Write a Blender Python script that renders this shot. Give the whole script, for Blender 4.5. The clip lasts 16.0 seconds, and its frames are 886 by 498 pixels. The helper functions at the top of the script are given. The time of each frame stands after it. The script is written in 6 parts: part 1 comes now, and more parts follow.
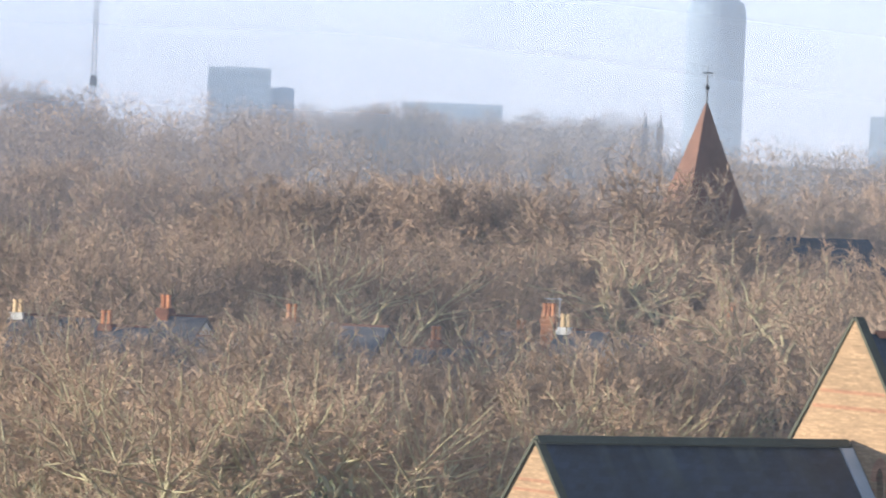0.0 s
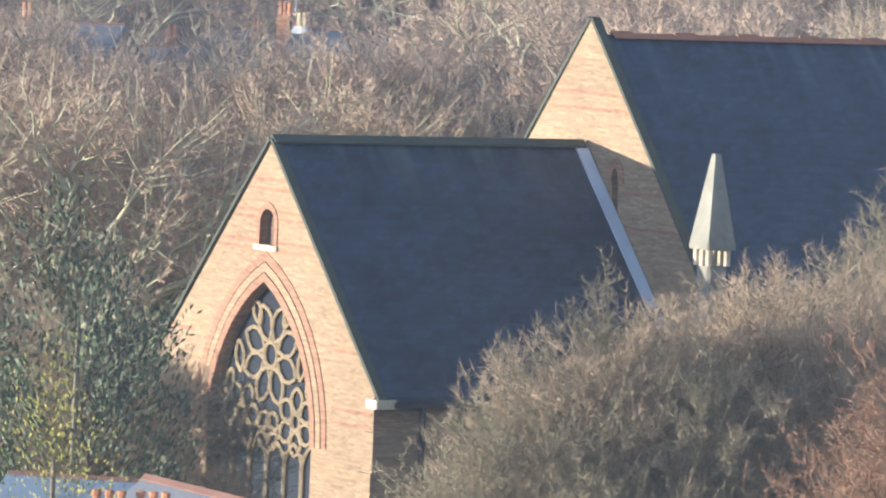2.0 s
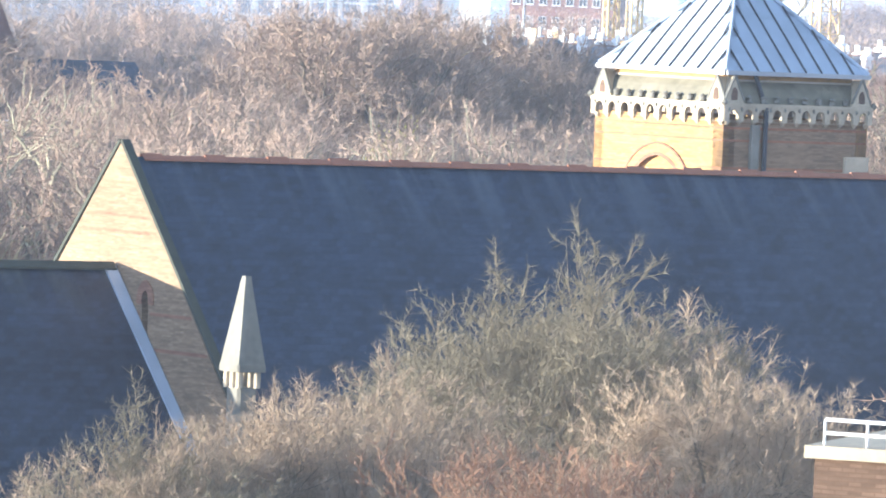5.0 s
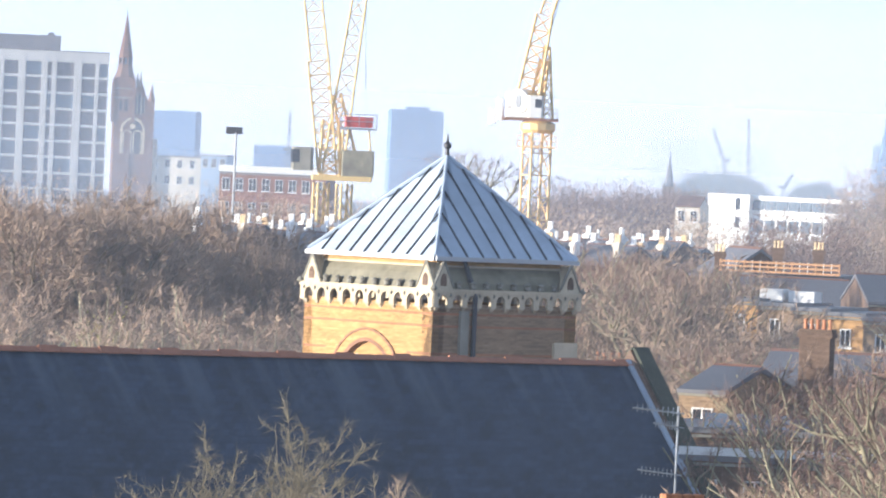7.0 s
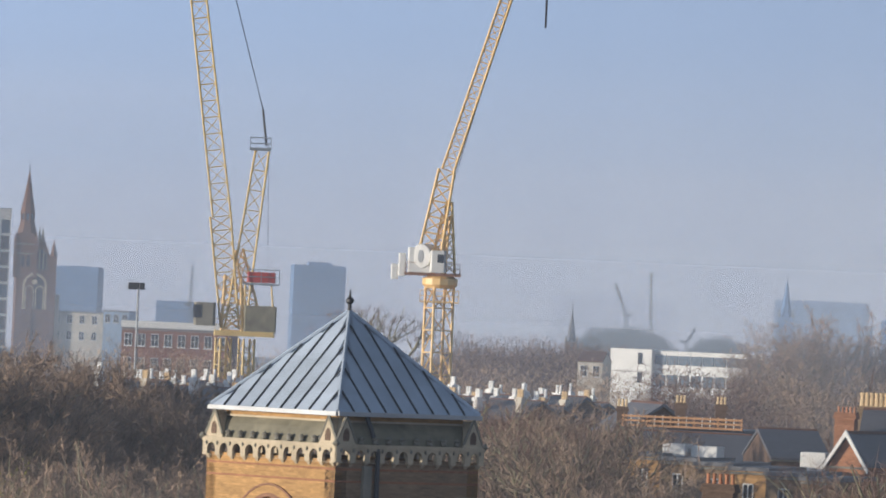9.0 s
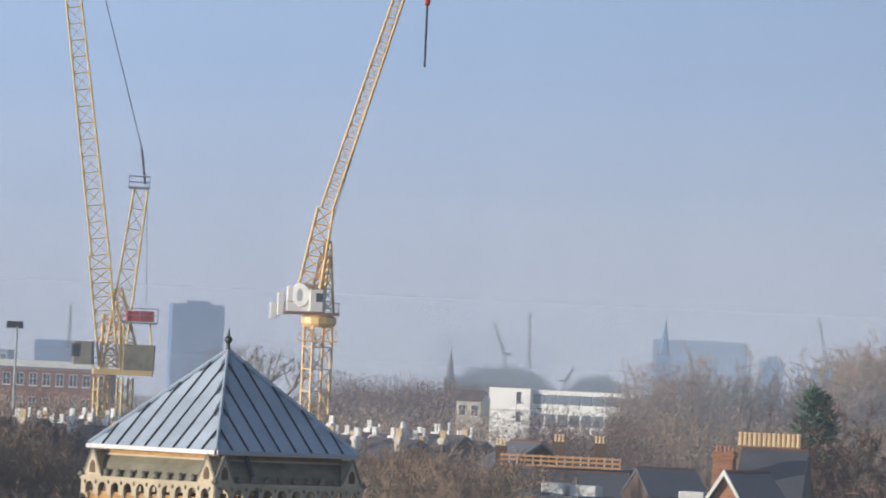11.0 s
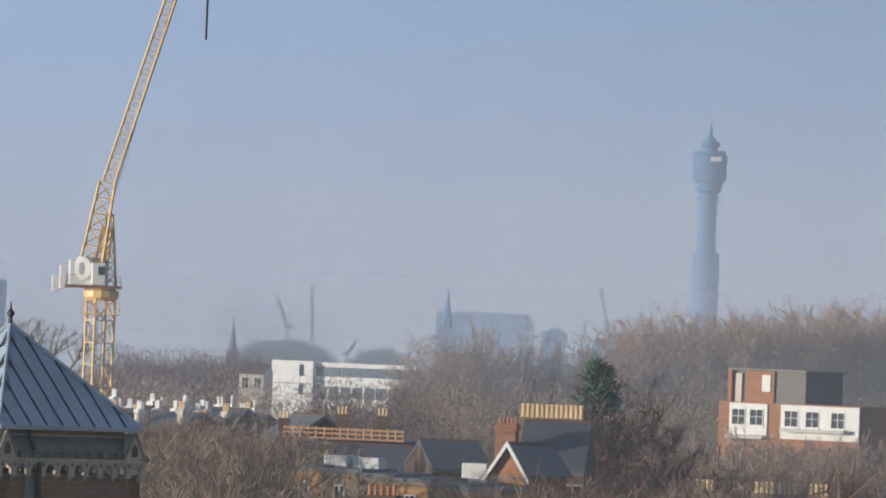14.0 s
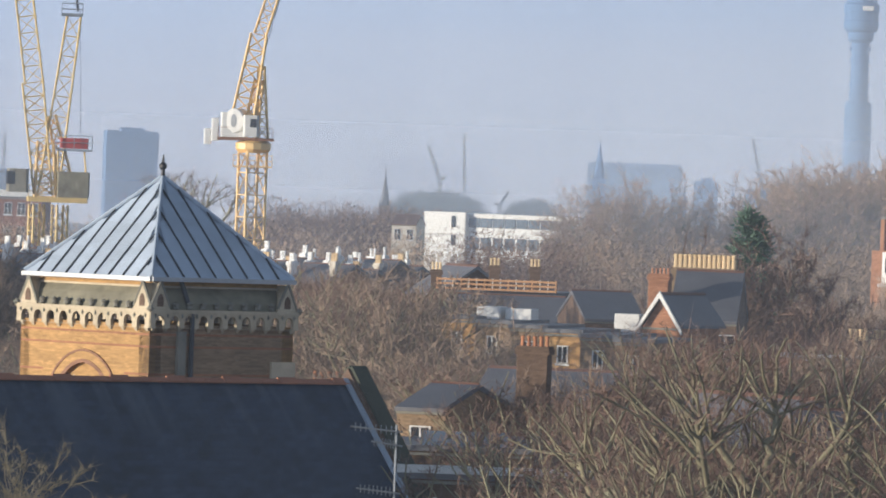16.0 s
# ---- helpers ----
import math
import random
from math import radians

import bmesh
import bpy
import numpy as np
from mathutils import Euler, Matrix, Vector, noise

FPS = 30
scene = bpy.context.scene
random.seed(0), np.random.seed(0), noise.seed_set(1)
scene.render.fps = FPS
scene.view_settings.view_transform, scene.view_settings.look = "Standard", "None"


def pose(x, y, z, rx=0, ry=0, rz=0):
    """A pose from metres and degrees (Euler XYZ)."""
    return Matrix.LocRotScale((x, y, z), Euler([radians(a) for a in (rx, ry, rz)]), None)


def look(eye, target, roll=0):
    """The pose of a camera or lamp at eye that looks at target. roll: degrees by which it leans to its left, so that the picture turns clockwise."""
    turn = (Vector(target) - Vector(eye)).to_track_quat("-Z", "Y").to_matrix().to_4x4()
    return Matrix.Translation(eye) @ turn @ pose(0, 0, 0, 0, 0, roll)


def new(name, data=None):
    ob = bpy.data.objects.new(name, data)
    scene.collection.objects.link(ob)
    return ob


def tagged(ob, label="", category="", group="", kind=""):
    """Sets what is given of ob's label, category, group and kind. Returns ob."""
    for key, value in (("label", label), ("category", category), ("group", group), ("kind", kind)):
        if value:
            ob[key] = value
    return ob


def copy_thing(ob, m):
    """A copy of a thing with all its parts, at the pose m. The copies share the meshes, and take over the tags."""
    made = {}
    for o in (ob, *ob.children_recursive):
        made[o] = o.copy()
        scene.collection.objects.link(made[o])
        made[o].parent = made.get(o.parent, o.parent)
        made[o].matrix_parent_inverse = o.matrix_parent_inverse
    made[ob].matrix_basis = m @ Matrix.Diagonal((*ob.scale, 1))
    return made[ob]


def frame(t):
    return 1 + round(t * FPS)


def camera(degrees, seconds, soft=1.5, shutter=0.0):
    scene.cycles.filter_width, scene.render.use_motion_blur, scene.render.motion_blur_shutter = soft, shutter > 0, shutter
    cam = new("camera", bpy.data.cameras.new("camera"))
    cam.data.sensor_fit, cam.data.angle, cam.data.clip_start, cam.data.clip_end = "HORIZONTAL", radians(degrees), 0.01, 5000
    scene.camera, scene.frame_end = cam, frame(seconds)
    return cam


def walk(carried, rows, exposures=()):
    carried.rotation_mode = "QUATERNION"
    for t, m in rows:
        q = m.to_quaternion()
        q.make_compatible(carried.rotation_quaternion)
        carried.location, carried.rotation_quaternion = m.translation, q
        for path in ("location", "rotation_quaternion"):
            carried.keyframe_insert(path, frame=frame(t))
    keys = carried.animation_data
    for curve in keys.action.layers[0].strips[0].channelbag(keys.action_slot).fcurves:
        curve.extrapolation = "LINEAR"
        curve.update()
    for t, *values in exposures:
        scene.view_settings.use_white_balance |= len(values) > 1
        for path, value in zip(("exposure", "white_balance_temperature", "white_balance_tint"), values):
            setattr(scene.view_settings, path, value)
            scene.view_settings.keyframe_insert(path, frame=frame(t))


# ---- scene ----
H = 24.0  # height of the eye over the streets

cam = camera(7.0, 16.0, soft=1.8, shutter=0.25)


def aim(bearing, rise, roll):
    """The camera at its window, turned to a bearing (degrees clockwise from +y) and an elevation."""
    return pose(0, 0, H, 90 + rise, 0, -bearing) @ pose(0, 0, 0, 0, 0, roll)


TURNS = [
    (0.0, -8.078, -1.042, 2.26), (0.5, -7.320, -1.321, 2.39), (1.0, -6.902, -2.020, 2.43), (1.5, -6.473, -2.764, 2.48),
    (2.0, -5.890, -3.333, 2.56), (2.5, -5.155, -3.484, 2.66), (3.0, -4.357, -3.170, 2.75), (3.5, -3.625, -2.823, 2.69),
    (5.8, -1.428, -1.758, 2.66), (6.0, -1.175, -1.602, 2.65), (6.5, -0.546, -1.128, 2.67), (7.0, 0.011, -0.623, 2.63),
    (7.5, 0.336, -0.188, 2.54), (8.0, 0.476, 0.161, 2.55), (8.5, 0.598, 0.437, 2.61), (8.7, 0.651, 0.527, 2.58),
    (10.8, 1.502, 0.960, 2.61), (11.0, 1.671, 0.989, 2.60), (11.5, 2.147, 1.049, 2.56), (12.0, 2.627, 1.099, 2.54),
    (12.5, 3.039, 1.128, 2.49), (13.0, 3.278, 1.133, 2.44), (13.5, 3.384, 1.110, 2.39), (14.0, 3.401, 0.845, 2.35),
    (14.5, 3.247, 0.273, 2.28), (15.0, 2.907, -0.220, 2.29), (15.5, 2.565, -0.305, 2.23), (16.0, 2.245, -0.379, 2.10)]
EXPOSURES = [(0.0, 1.08, 6100, 8), (0.5, 1.15, 6000, 8), (1.0, 1.28, 5850, 8), (2.0, 1.5, 5650, 7), (3.0, 1.82, 5500, 7), (3.5, 1.82, 5450, 7), (5.8, 1.92, 5500, 8), (6.5, 1.85, 5600, 9), (7.0, 1.28, 5700, 9), (7.3, 0.98, 5850, 9), (8.0, 0.40, 5950, 9), (8.7, 0.1, 5950, 9),
             (10.8, 0.17, 5900, 8), (12.5, 0.0, 5900, 8), (14.0, 0.0, 5950, 8), (14.6, -0.05, 5950, 8), (15.1, -0.05, 5950, 8), (16.0, 0.36, 5950, 8)]
walk(cam, [(t, aim(b, e, r)) for t, b, e, r in TURNS], EXPOSURES)

# ---- sky and sun ----
SUN_BEARING, SUN_RISE = 252.0, 3.6
world = bpy.data.worlds.new("sky")
scene.world = world
world.use_nodes = True
wn, wl = world.node_tree.nodes, world.node_tree.links
wn.clear()
sky = wn.new("ShaderNodeTexSky")
sky.sky_type, sky.sun_disc = "NISHITA", False
sky.sun_elevation, sky.sun_rotation = radians(SUN_RISE), radians(SUN_BEARING)
sky.air_density, sky.dust_density, sky.ozone_density = 1.0, 1.0, 2.0
where = wn.new("ShaderNodeTexCoord")
axes = wn.new("ShaderNodeSeparateXYZ")
wl.new(where.outputs["Generated"], axes.inputs[0])
# thin winter cloud low over the horizon, streaked
stretch = wn.new("ShaderNodeMapping")
stretch.inputs["Scale"].default_value = (5, 5, 60)
stretch.inputs["Location"].default_value = (3.3, 1.7, 0.41)
wl.new(where.outputs["Generated"], stretch.inputs[0])
streak = wn.new("ShaderNodeTexNoise")
streak.inputs["Scale"].default_value, streak.inputs["Detail"].default_value = 1.0, 4
wl.new(stretch.outputs[0], streak.inputs["Vector"])
lift = wn.new("ShaderNodeMath")
lift.operation = "MULTIPLY_ADD"
lift.inputs[1].default_value, lift.inputs[2].default_value = 0.022, 0.009
wl.new(streak.outputs[0], lift.inputs[0])
height = wn.new("ShaderNodeMath")
wl.new(axes.outputs["Z"], height.inputs[0])
wl.new(lift.outputs[0], height.inputs[1])
bank = wn.new("ShaderNodeValToRGB")
bank.color_ramp.elements[0].position, bank.color_ramp.elements[0].color = 0.0, (0.84, 0.72, 0.69, 1)
bank.color_ramp.elements[1].position, bank.color_ramp.elements[1].color = 0.075, (0.33, 0.45, 0.665, 1)
bank.color_ramp.interpolation = "B_SPLINE"
mid = bank.color_ramp.elements.new(0.042)
mid.color = (0.42, 0.485, 0.605, 1)
veiled = bank.color_ramp.elements.new(0.17)
veiled.color = (0.36, 0.40, 0.475, 1)
wl.new(height.outputs[0], bank.inputs[0])
fade = wn.new("ShaderNodeMapRange")
fade.inputs["From Min"].default_value, fade.inputs["From Max"].default_value = 0.3, 0.9
wl.new(axes.outputs["Z"], fade.inputs["Value"])
high = wn.new("ShaderNodeBackground")
high.inputs["Strength"].default_value = 0.12
wl.new(sky.outputs[0], high.inputs["Color"])
low = wn.new("ShaderNodeBackground")
# the cloud is brighter towards the sun in the west
west, held = wn.new("ShaderNodeMath"), wn.new("ShaderNodeClamp")
west.operation = "MULTIPLY_ADD"
west.inputs[1].default_value, west.inputs[2].default_value = -2.0, 1.02
wl.new(axes.outputs["X"], west.inputs[0])
held.inputs["Min"].default_value, held.inputs["Max"].default_value = 0.8, 1.35
wl.new(west.outputs[0], held.inputs["Value"])
wl.new(held.outputs[0], low.inputs["Strength"])
wl.new(bank.outputs[0], low.inputs["Color"])
both = wn.new("ShaderNodeMixShader")
wl.new(fade.outputs[0], both.inputs[0])
wl.new(low.outputs[0], both.inputs[1])
wl.new(high.outputs[0], both.inputs[2])
wl.new(both.outputs[0], wn.new("ShaderNodeOutputWorld").inputs[0])

sun_data = bpy.data.lights.new("sun", "SUN")
sun_data.energy, sun_data.angle, sun_data.color = 3.9, radians(0.6), (1.0, 0.84, 0.64)
sun = new("sun", sun_data)
sun.matrix_world = look((math.sin(radians(SUN_BEARING)) * 300, math.cos(radians(SUN_BEARING)) * 300, 300 * math.tan(radians(SUN_RISE))), (0, 0, 0))


# ---- materials ----
def material(name, colour, rough=0.8, metal=0.0, vary=0.25, grain=3.0, stain=0.4, bump=0.15, each=0.0, second=None):
    """A surface with stains at one scale and grain at another; each: how far single objects differ."""
    m = bpy.data.materials.new(name)
    m.use_nodes = True
    n, l = m.node_tree.nodes, m.node_tree.links
    b = n["Principled BSDF"]
    b.inputs["Roughness"].default_value, b.inputs["Metallic"].default_value = rough, metal
    pos = n.new("ShaderNodeNewGeometry")
    big, fine = n.new("ShaderNodeTexNoise"), n.new("ShaderNodeTexNoise")
    big.inputs["Scale"].default_value, big.inputs["Detail"].default_value = stain, 5
    fine.inputs["Scale"].default_value, fine.inputs["Detail"].default_value = grain, 4
    l.new(pos.outputs["Position"], big.inputs["Vector"])
    l.new(pos.outputs["Position"], fine.inputs["Vector"])
    mix = n.new("ShaderNodeMix")
    mix.data_type = "RGBA"
    dark = second or tuple(c * (1 - vary) for c in colour)
    light = tuple(min(1, c * (1 + 0.6 * vary)) for c in colour)
    mix.inputs[6].default_value, mix.inputs[7].default_value = (*dark, 1), (*light, 1)
    add = n.new("ShaderNodeMath")
    add.operation = "MULTIPLY_ADD"
    add.inputs[1].default_value = 0.6
    half = n.new("ShaderNodeMath")
    half.operation = "MULTIPLY_ADD"
    half.inputs[1].default_value, half.inputs[2].default_value = 1.6, -0.6
    l.new(big.outputs[0], half.inputs[0])
    l.new(fine.outputs[0], add.inputs[0])
    l.new(half.outputs[0], add.inputs[2])
    l.new(add.outputs[0], mix.inputs[0])
    out = mix.outputs[2]
    if each:
        info, hsv = n.new("ShaderNodeObjectInfo"), n.new("ShaderNodeHueSaturation")
        rng = n.new("ShaderNodeMapRange")
        rng.inputs["To Min"].default_value, rng.inputs["To Max"].default_value = 1 - each, 1 + each
        l.new(info.outputs["Random"], rng.inputs["Value"])
        l.new(rng.outputs[0], hsv.inputs["Value"])
        l.new(out, hsv.inputs["Color"])
        out = hsv.outputs[0]
    l.new(out, b.inputs["Base Color"])
    if bump:
        bm_ = n.new("ShaderNodeBump")
        bm_.inputs["Strength"].default_value, bm_.inputs["Distance"].default_value = bump, 0.05
        l.new(fine.outputs[0], bm_.inputs["Height"])
        l.new(bm_.outputs[0], b.inputs["Normal"])
    return m


def coursed(name, colour, joint, rough=0.85, width=0.225, course=0.075, mortar=0.010, vary=0.3, bump=0.5, stain=0.25, uneven=0.2):
    """Brick or slate in courses, laid along the object's own walls."""
    m = material(name, colour, rough, vary=vary, grain=6, stain=stain, bump=0)
    n, l = m.node_tree.nodes, m.node_tree.links
    b = n["Principled BSDF"]
    base = b.inputs["Base Color"].links[0].from_socket
    tc, sep, com, along = n.new("ShaderNodeTexCoord"), n.new("ShaderNodeSeparateXYZ"), n.new("ShaderNodeCombineXYZ"), n.new("ShaderNodeMath")
    l.new(tc.outputs["Object"], sep.inputs[0])
    l.new(sep.outputs["X"], along.inputs[0])
    l.new(sep.outputs["Y"], along.inputs[1])
    l.new(along.outputs[0], com.inputs["X"])
    l.new(sep.outputs["Z"], com.inputs["Y"])
    br = n.new("ShaderNodeTexBrick")
    br.inputs["Scale"].default_value = 1.0
    br.inputs["Brick Width"].default_value, br.inputs["Row Height"].default_value, br.inputs["Mortar Size"].default_value = width, course, mortar
    br.inputs["Color1"].default_value, br.inputs["Color2"].default_value = (0.7, 0.7, 0.7, 1), (1, 1, 1, 1)
    br.inputs["Mortar"].default_value = (*joint, 1)
    l.new(com.outputs[0], br.inputs["Vector"])
    mul = n.new("ShaderNodeMix")
    mul.data_type, mul.blend_type = "RGBA", "MULTIPLY"
    mul.inputs[0].default_value = 1.0
    l.new(base, mul.inputs[6])
    l.new(br.outputs["Color"], mul.inputs[7])
    # some courses are paler or darker than others
    lay, row, tone, tint = n.new("ShaderNodeMapping"), n.new("ShaderNodeTexNoise"), n.new("ShaderNodeMapRange"), n.new("ShaderNodeMix")
    lay.inputs["Scale"].default_value = (1.1, 1.1, 0.75 / course)
    l.new(tc.outputs["Object"], lay.inputs[0])
    l.new(lay.outputs[0], row.inputs["Vector"])
    row.inputs["Scale"].default_value, row.inputs["Detail"].default_value = 1.0, 3
    tone.inputs["From Min"].default_value, tone.inputs["From Max"].default_value = 0.3, 0.7
    tone.inputs["To Min"].default_value, tone.inputs["To Max"].default_value = 1 - uneven, 1 + uneven * 0.6
    l.new(row.outputs[0], tone.inputs["Value"])
    tint.data_type, tint.blend_type = "RGBA", "MULTIPLY"
    tint.inputs[0].default_value = 1.0
    l.new(mul.outputs[2], tint.inputs[6])
    l.new(tone.outputs[0], tint.inputs[7])
    l.new(tint.outputs[2], b.inputs["Base Color"])
    bm_ = n.new("ShaderNodeBump")
    bm_.invert = True
    bm_.inputs["Strength"].default_value, bm_.inputs["Distance"].default_value = bump, 0.02
    l.new(br.outputs["Fac"], bm_.inputs["Height"])
    l.new(bm_.outputs[0], b.inputs["Normal"])
    return m


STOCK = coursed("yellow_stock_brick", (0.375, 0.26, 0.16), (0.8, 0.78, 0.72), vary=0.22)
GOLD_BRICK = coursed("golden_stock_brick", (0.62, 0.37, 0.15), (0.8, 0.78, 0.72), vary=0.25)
OLD_BRICK = coursed("dark_red_church_brick", (0.25, 0.145, 0.11), (0.75, 0.72, 0.7))
RED_BRICK = coursed("red_brick", (0.33, 0.15, 0.10), (0.8, 0.75, 0.7))
ORANGE_BRICK = coursed("orange_brick", (0.46, 0.22, 0.12), (0.8, 0.75, 0.7))
DARK_BRICK = coursed("dark_brown_brick", (0.20, 0.13, 0.09), (0.75, 0.72, 0.7))
BAND = coursed("red_brick_band", (0.37, 0.20, 0.125), (0.8, 0.75, 0.7), vary=0.2)
SLATE = coursed("blue_grey_slate", (0.046, 0.064, 0.102), (0.55, 0.55, 0.6), rough=0.62, width=0.30, course=0.19, mortar=0.008, vary=0.35, stain=0.5)


def streaked(m, z0, z1, pale):
    """Pale lichen runs down the slates below the ridge."""
    n, l = m.node_tree.nodes, m.node_tree.links
    b = n["Principled BSDF"]
    base = b.inputs["Base Color"].links[0].from_socket
    tc, mp, nz, rg, up, sep, mul, mix = (n.new("ShaderNodeTexCoord"), n.new("ShaderNodeMapping"), n.new("ShaderNodeTexNoise"), n.new("ShaderNodeMapRange"), n.new("ShaderNodeMapRange"),
                                         n.new("ShaderNodeSeparateXYZ"), n.new("ShaderNodeMath"), n.new("ShaderNodeMix"))
    mp.inputs["Scale"].default_value = (0.12, 1.1, 0.16)
    l.new(tc.outputs["Object"], mp.inputs[0])
    l.new(mp.outputs[0], nz.inputs["Vector"])
    nz.inputs["Scale"].default_value, nz.inputs["Detail"].default_value = 1.0, 6
    rg.inputs["From Min"].default_value, rg.inputs["From Max"].default_value = 0.48, 0.72
    l.new(nz.outputs[0], rg.inputs["Value"])
    l.new(tc.outputs["Object"], sep.inputs[0])
    l.new(sep.outputs["Z"], up.inputs["Value"])
    up.inputs["From Min"].default_value, up.inputs["From Max"].default_value = z0, z1
    mul.operation = "MULTIPLY"
    l.new(rg.outputs[0], mul.inputs[0])
    l.new(up.outputs[0], mul.inputs[1])
    mix.data_type = "RGBA"
    mix.inputs[7].default_value = (*pale, 1)
    l.new(mul.outputs[0], mix.inputs[0])
    l.new(base, mix.inputs[6])
    l.new(mix.outputs[2], b.inputs["Base Color"])
    return m


SLATE_NAVE = streaked(coursed("streaked_slate", (0.039, 0.058, 0.100), (0.55, 0.55, 0.6), rough=0.62, width=0.30, course=0.19, mortar=0.008, vary=0.35, stain=0.5), 15.8, 18.4, (0.10, 0.125, 0.16))
SLATE_CHANCEL = streaked(coursed("mossy_slate", (0.036, 0.050, 0.082), (0.55, 0.55, 0.6), rough=0.65, width=0.30, course=0.19, mortar=0.008, vary=0.4, stain=0.6), 13.6, 15.4, (0.10, 0.115, 0.10))
SLATE_FAR = material("grey_slate", (0.135, 0.135, 0.15), 0.6, grain=4, stain=0.4)
MOSS = material("mossy_ridge", (0.07, 0.075, 0.055), 0.9, grain=8, stain=1.5)
CLAY = material("clay_ridge", (0.38, 0.16, 0.09), 0.8, grain=9, stain=1.2)
STONE = material("pale_bath_stone", (0.58, 0.49, 0.35), 0.85, vary=0.35, grain=7, stain=0.8, bump=0.3)
# Tracery stone with the golden sunlight put into its colour.
STONE_GOLD = material("sunlit_gold_stone", (0.29, 0.22, 0.13), 0.85, vary=0.4, grain=7, stain=1.5, bump=0.3)
STONE_GREY = material("weathered_stone", (0.27, 0.255, 0.21), 0.9, vary=0.4, grain=6, stain=0.9, bump=0.4)
# Bluer than plain lead: the sky's reflection is put into the colour.
LEAD = material("grey_lead", (0.46, 0.53, 0.625), 0.5, 0.0, vary=0.22, grain=2.5, stain=0.7, bump=0.1, each=0.10)
LEAD_DARK = material("dark_lead_roll", (0.07, 0.075, 0.085), 0.5, 0.3, vary=0.3)
VERDIGRIS = material("stained_copper_skirt", (0.24, 0.22, 0.155), 0.75, vary=0.5, grain=3, stain=1.2)
GLASS = material("dark_window_glass", (0.035, 0.04, 0.05), 0.08, vary=0.2, bump=0)
GLASS_SKY = material("pale_window_glass", (0.16, 0.20, 0.25), 0.12, vary=0.2, bump=0)
WHITE = material("white_paint", (0.78, 0.77, 0.74), 0.6, vary=0.12, grain=3, stain=0.5, bump=0.05)
CREAM = material("cream_render", (0.66, 0.60, 0.50), 0.8, vary=0.2, grain=4, stain=0.5)
CONCRETE = material("pale_concrete", (0.58, 0.57, 0.55), 0.8, vary=0.18, grain=2, stain=0.2)
PANEL = material("grey_spandrel", (0.17, 0.16, 0.17), 0.5, vary=0.2, grain=2, stain=0.2)
# Far buildings: the blue of the haze is put into these five colours.
HAZE_WALL = material("hazed_concrete", (0.55, 0.66, 0.80), 0.9, vary=0.2, grain=0.2, stain=0.03, bump=0)
HAZE_GLASS = material("hazed_glazing", (0.40, 0.52, 0.68), 0.7, vary=0.2, grain=0.2, stain=0.03, bump=0)
HAZE_TOWER = material("hazed_pale_glass", (0.34, 0.44, 0.58), 0.95, vary=0.15, grain=0.2, stain=0.03, bump=0)
HAZE_BLUE = material("hazed_blue_cladding", (0.15, 0.27, 0.50), 0.95, vary=0.15, grain=0.2, stain=0.03, bump=0)
HAZE_BLUE_DEEP = material("hazed_blue_glazing", (0.125, 0.245, 0.47), 0.9, vary=0.15, grain=0.2, stain=0.03, bump=0)
# Whiter than WHITE, so that it does not read grey in the haze.
BRIGHT = material("bright_white_render", (0.87, 0.86, 0.83), 0.7, vary=0.08, grain=3, stain=0.4, bump=0.05)
BROWN_GLASS = material("dark_brown_cladding", (0.055, 0.038, 0.032), 0.5, vary=0.3, grain=2, stain=0.4)
RUST_DECK = material("rusty_brown_steel", (0.28, 0.14, 0.08), 0.7, vary=0.35, grain=4)
POT = material("terracotta_pot", (0.50, 0.22, 0.11), 0.8, vary=0.3, grain=9, each=0.2)
POT_BUFF = material("buff_pot", (0.70, 0.52, 0.30), 0.8, vary=0.2, grain=9, each=0.15)
TILE = material("red_brown_tile", (0.17, 0.085, 0.06), 0.8, vary=0.35, grain=5, stain=0.7)
YELLOW = material("crane_yellow_paint", (0.92, 0.62, 0.26), 0.45, vary=0.15, grain=2)
YELLOW_PALE = material("faded_crane_paint", (0.72, 0.52, 0.20), 0.5, vary=0.2, grain=2)
RED_PAINT = material("red_paint", (0.45, 0.06, 0.05), 0.5)
STEEL = material("galvanised_steel", (0.45, 0.46, 0.47), 0.4, 0.7)
DARK_METAL = material("dark_metal", (0.05, 0.05, 0.055), 0.5, 0.5)
WOOD_ORANGE = material("scaffold_timber", (0.60, 0.33, 0.16), 0.8, vary=0.3, grain=4)
FELT = material("grey_roofing_felt", (0.20, 0.20, 0.21), 0.85, vary=0.3, grain=2, stain=0.3)
EARTH = material("winter_ground", (0.085, 0.085, 0.05), 0.95, vary=0.5, grain=0.6, stain=0.05, second=(0.06, 0.055, 0.045))
BARK = material("grey_brown_bark", (0.23, 0.19, 0.13), 0.9, vary=0.4, grain=5, stain=1.2, bump=0.4, each=0.2)
BARK_PALE = material("pale_green_bark", (0.30, 0.27, 0.17), 0.9, vary=0.4, grain=4, stain=0.9, each=0.2)
# Paler copy of the bark: sun on the limbs is put into the colour.
BARK_LIT = material("pale_sunlit_bark", (0.46, 0.42, 0.27), 0.9, vary=0.35, grain=4, stain=0.9, each=0.15)
TWIG = material("brown_twigs", (0.39, 0.28, 0.20), 0.85, vary=0.35, grain=1.0, stain=0.25, bump=0, each=0.25)
TWIG_GREY = material("olive_grey_twigs", (0.26, 0.22, 0.14), 0.85, vary=0.35, grain=1.0, stain=0.25, bump=0, each=0.2)
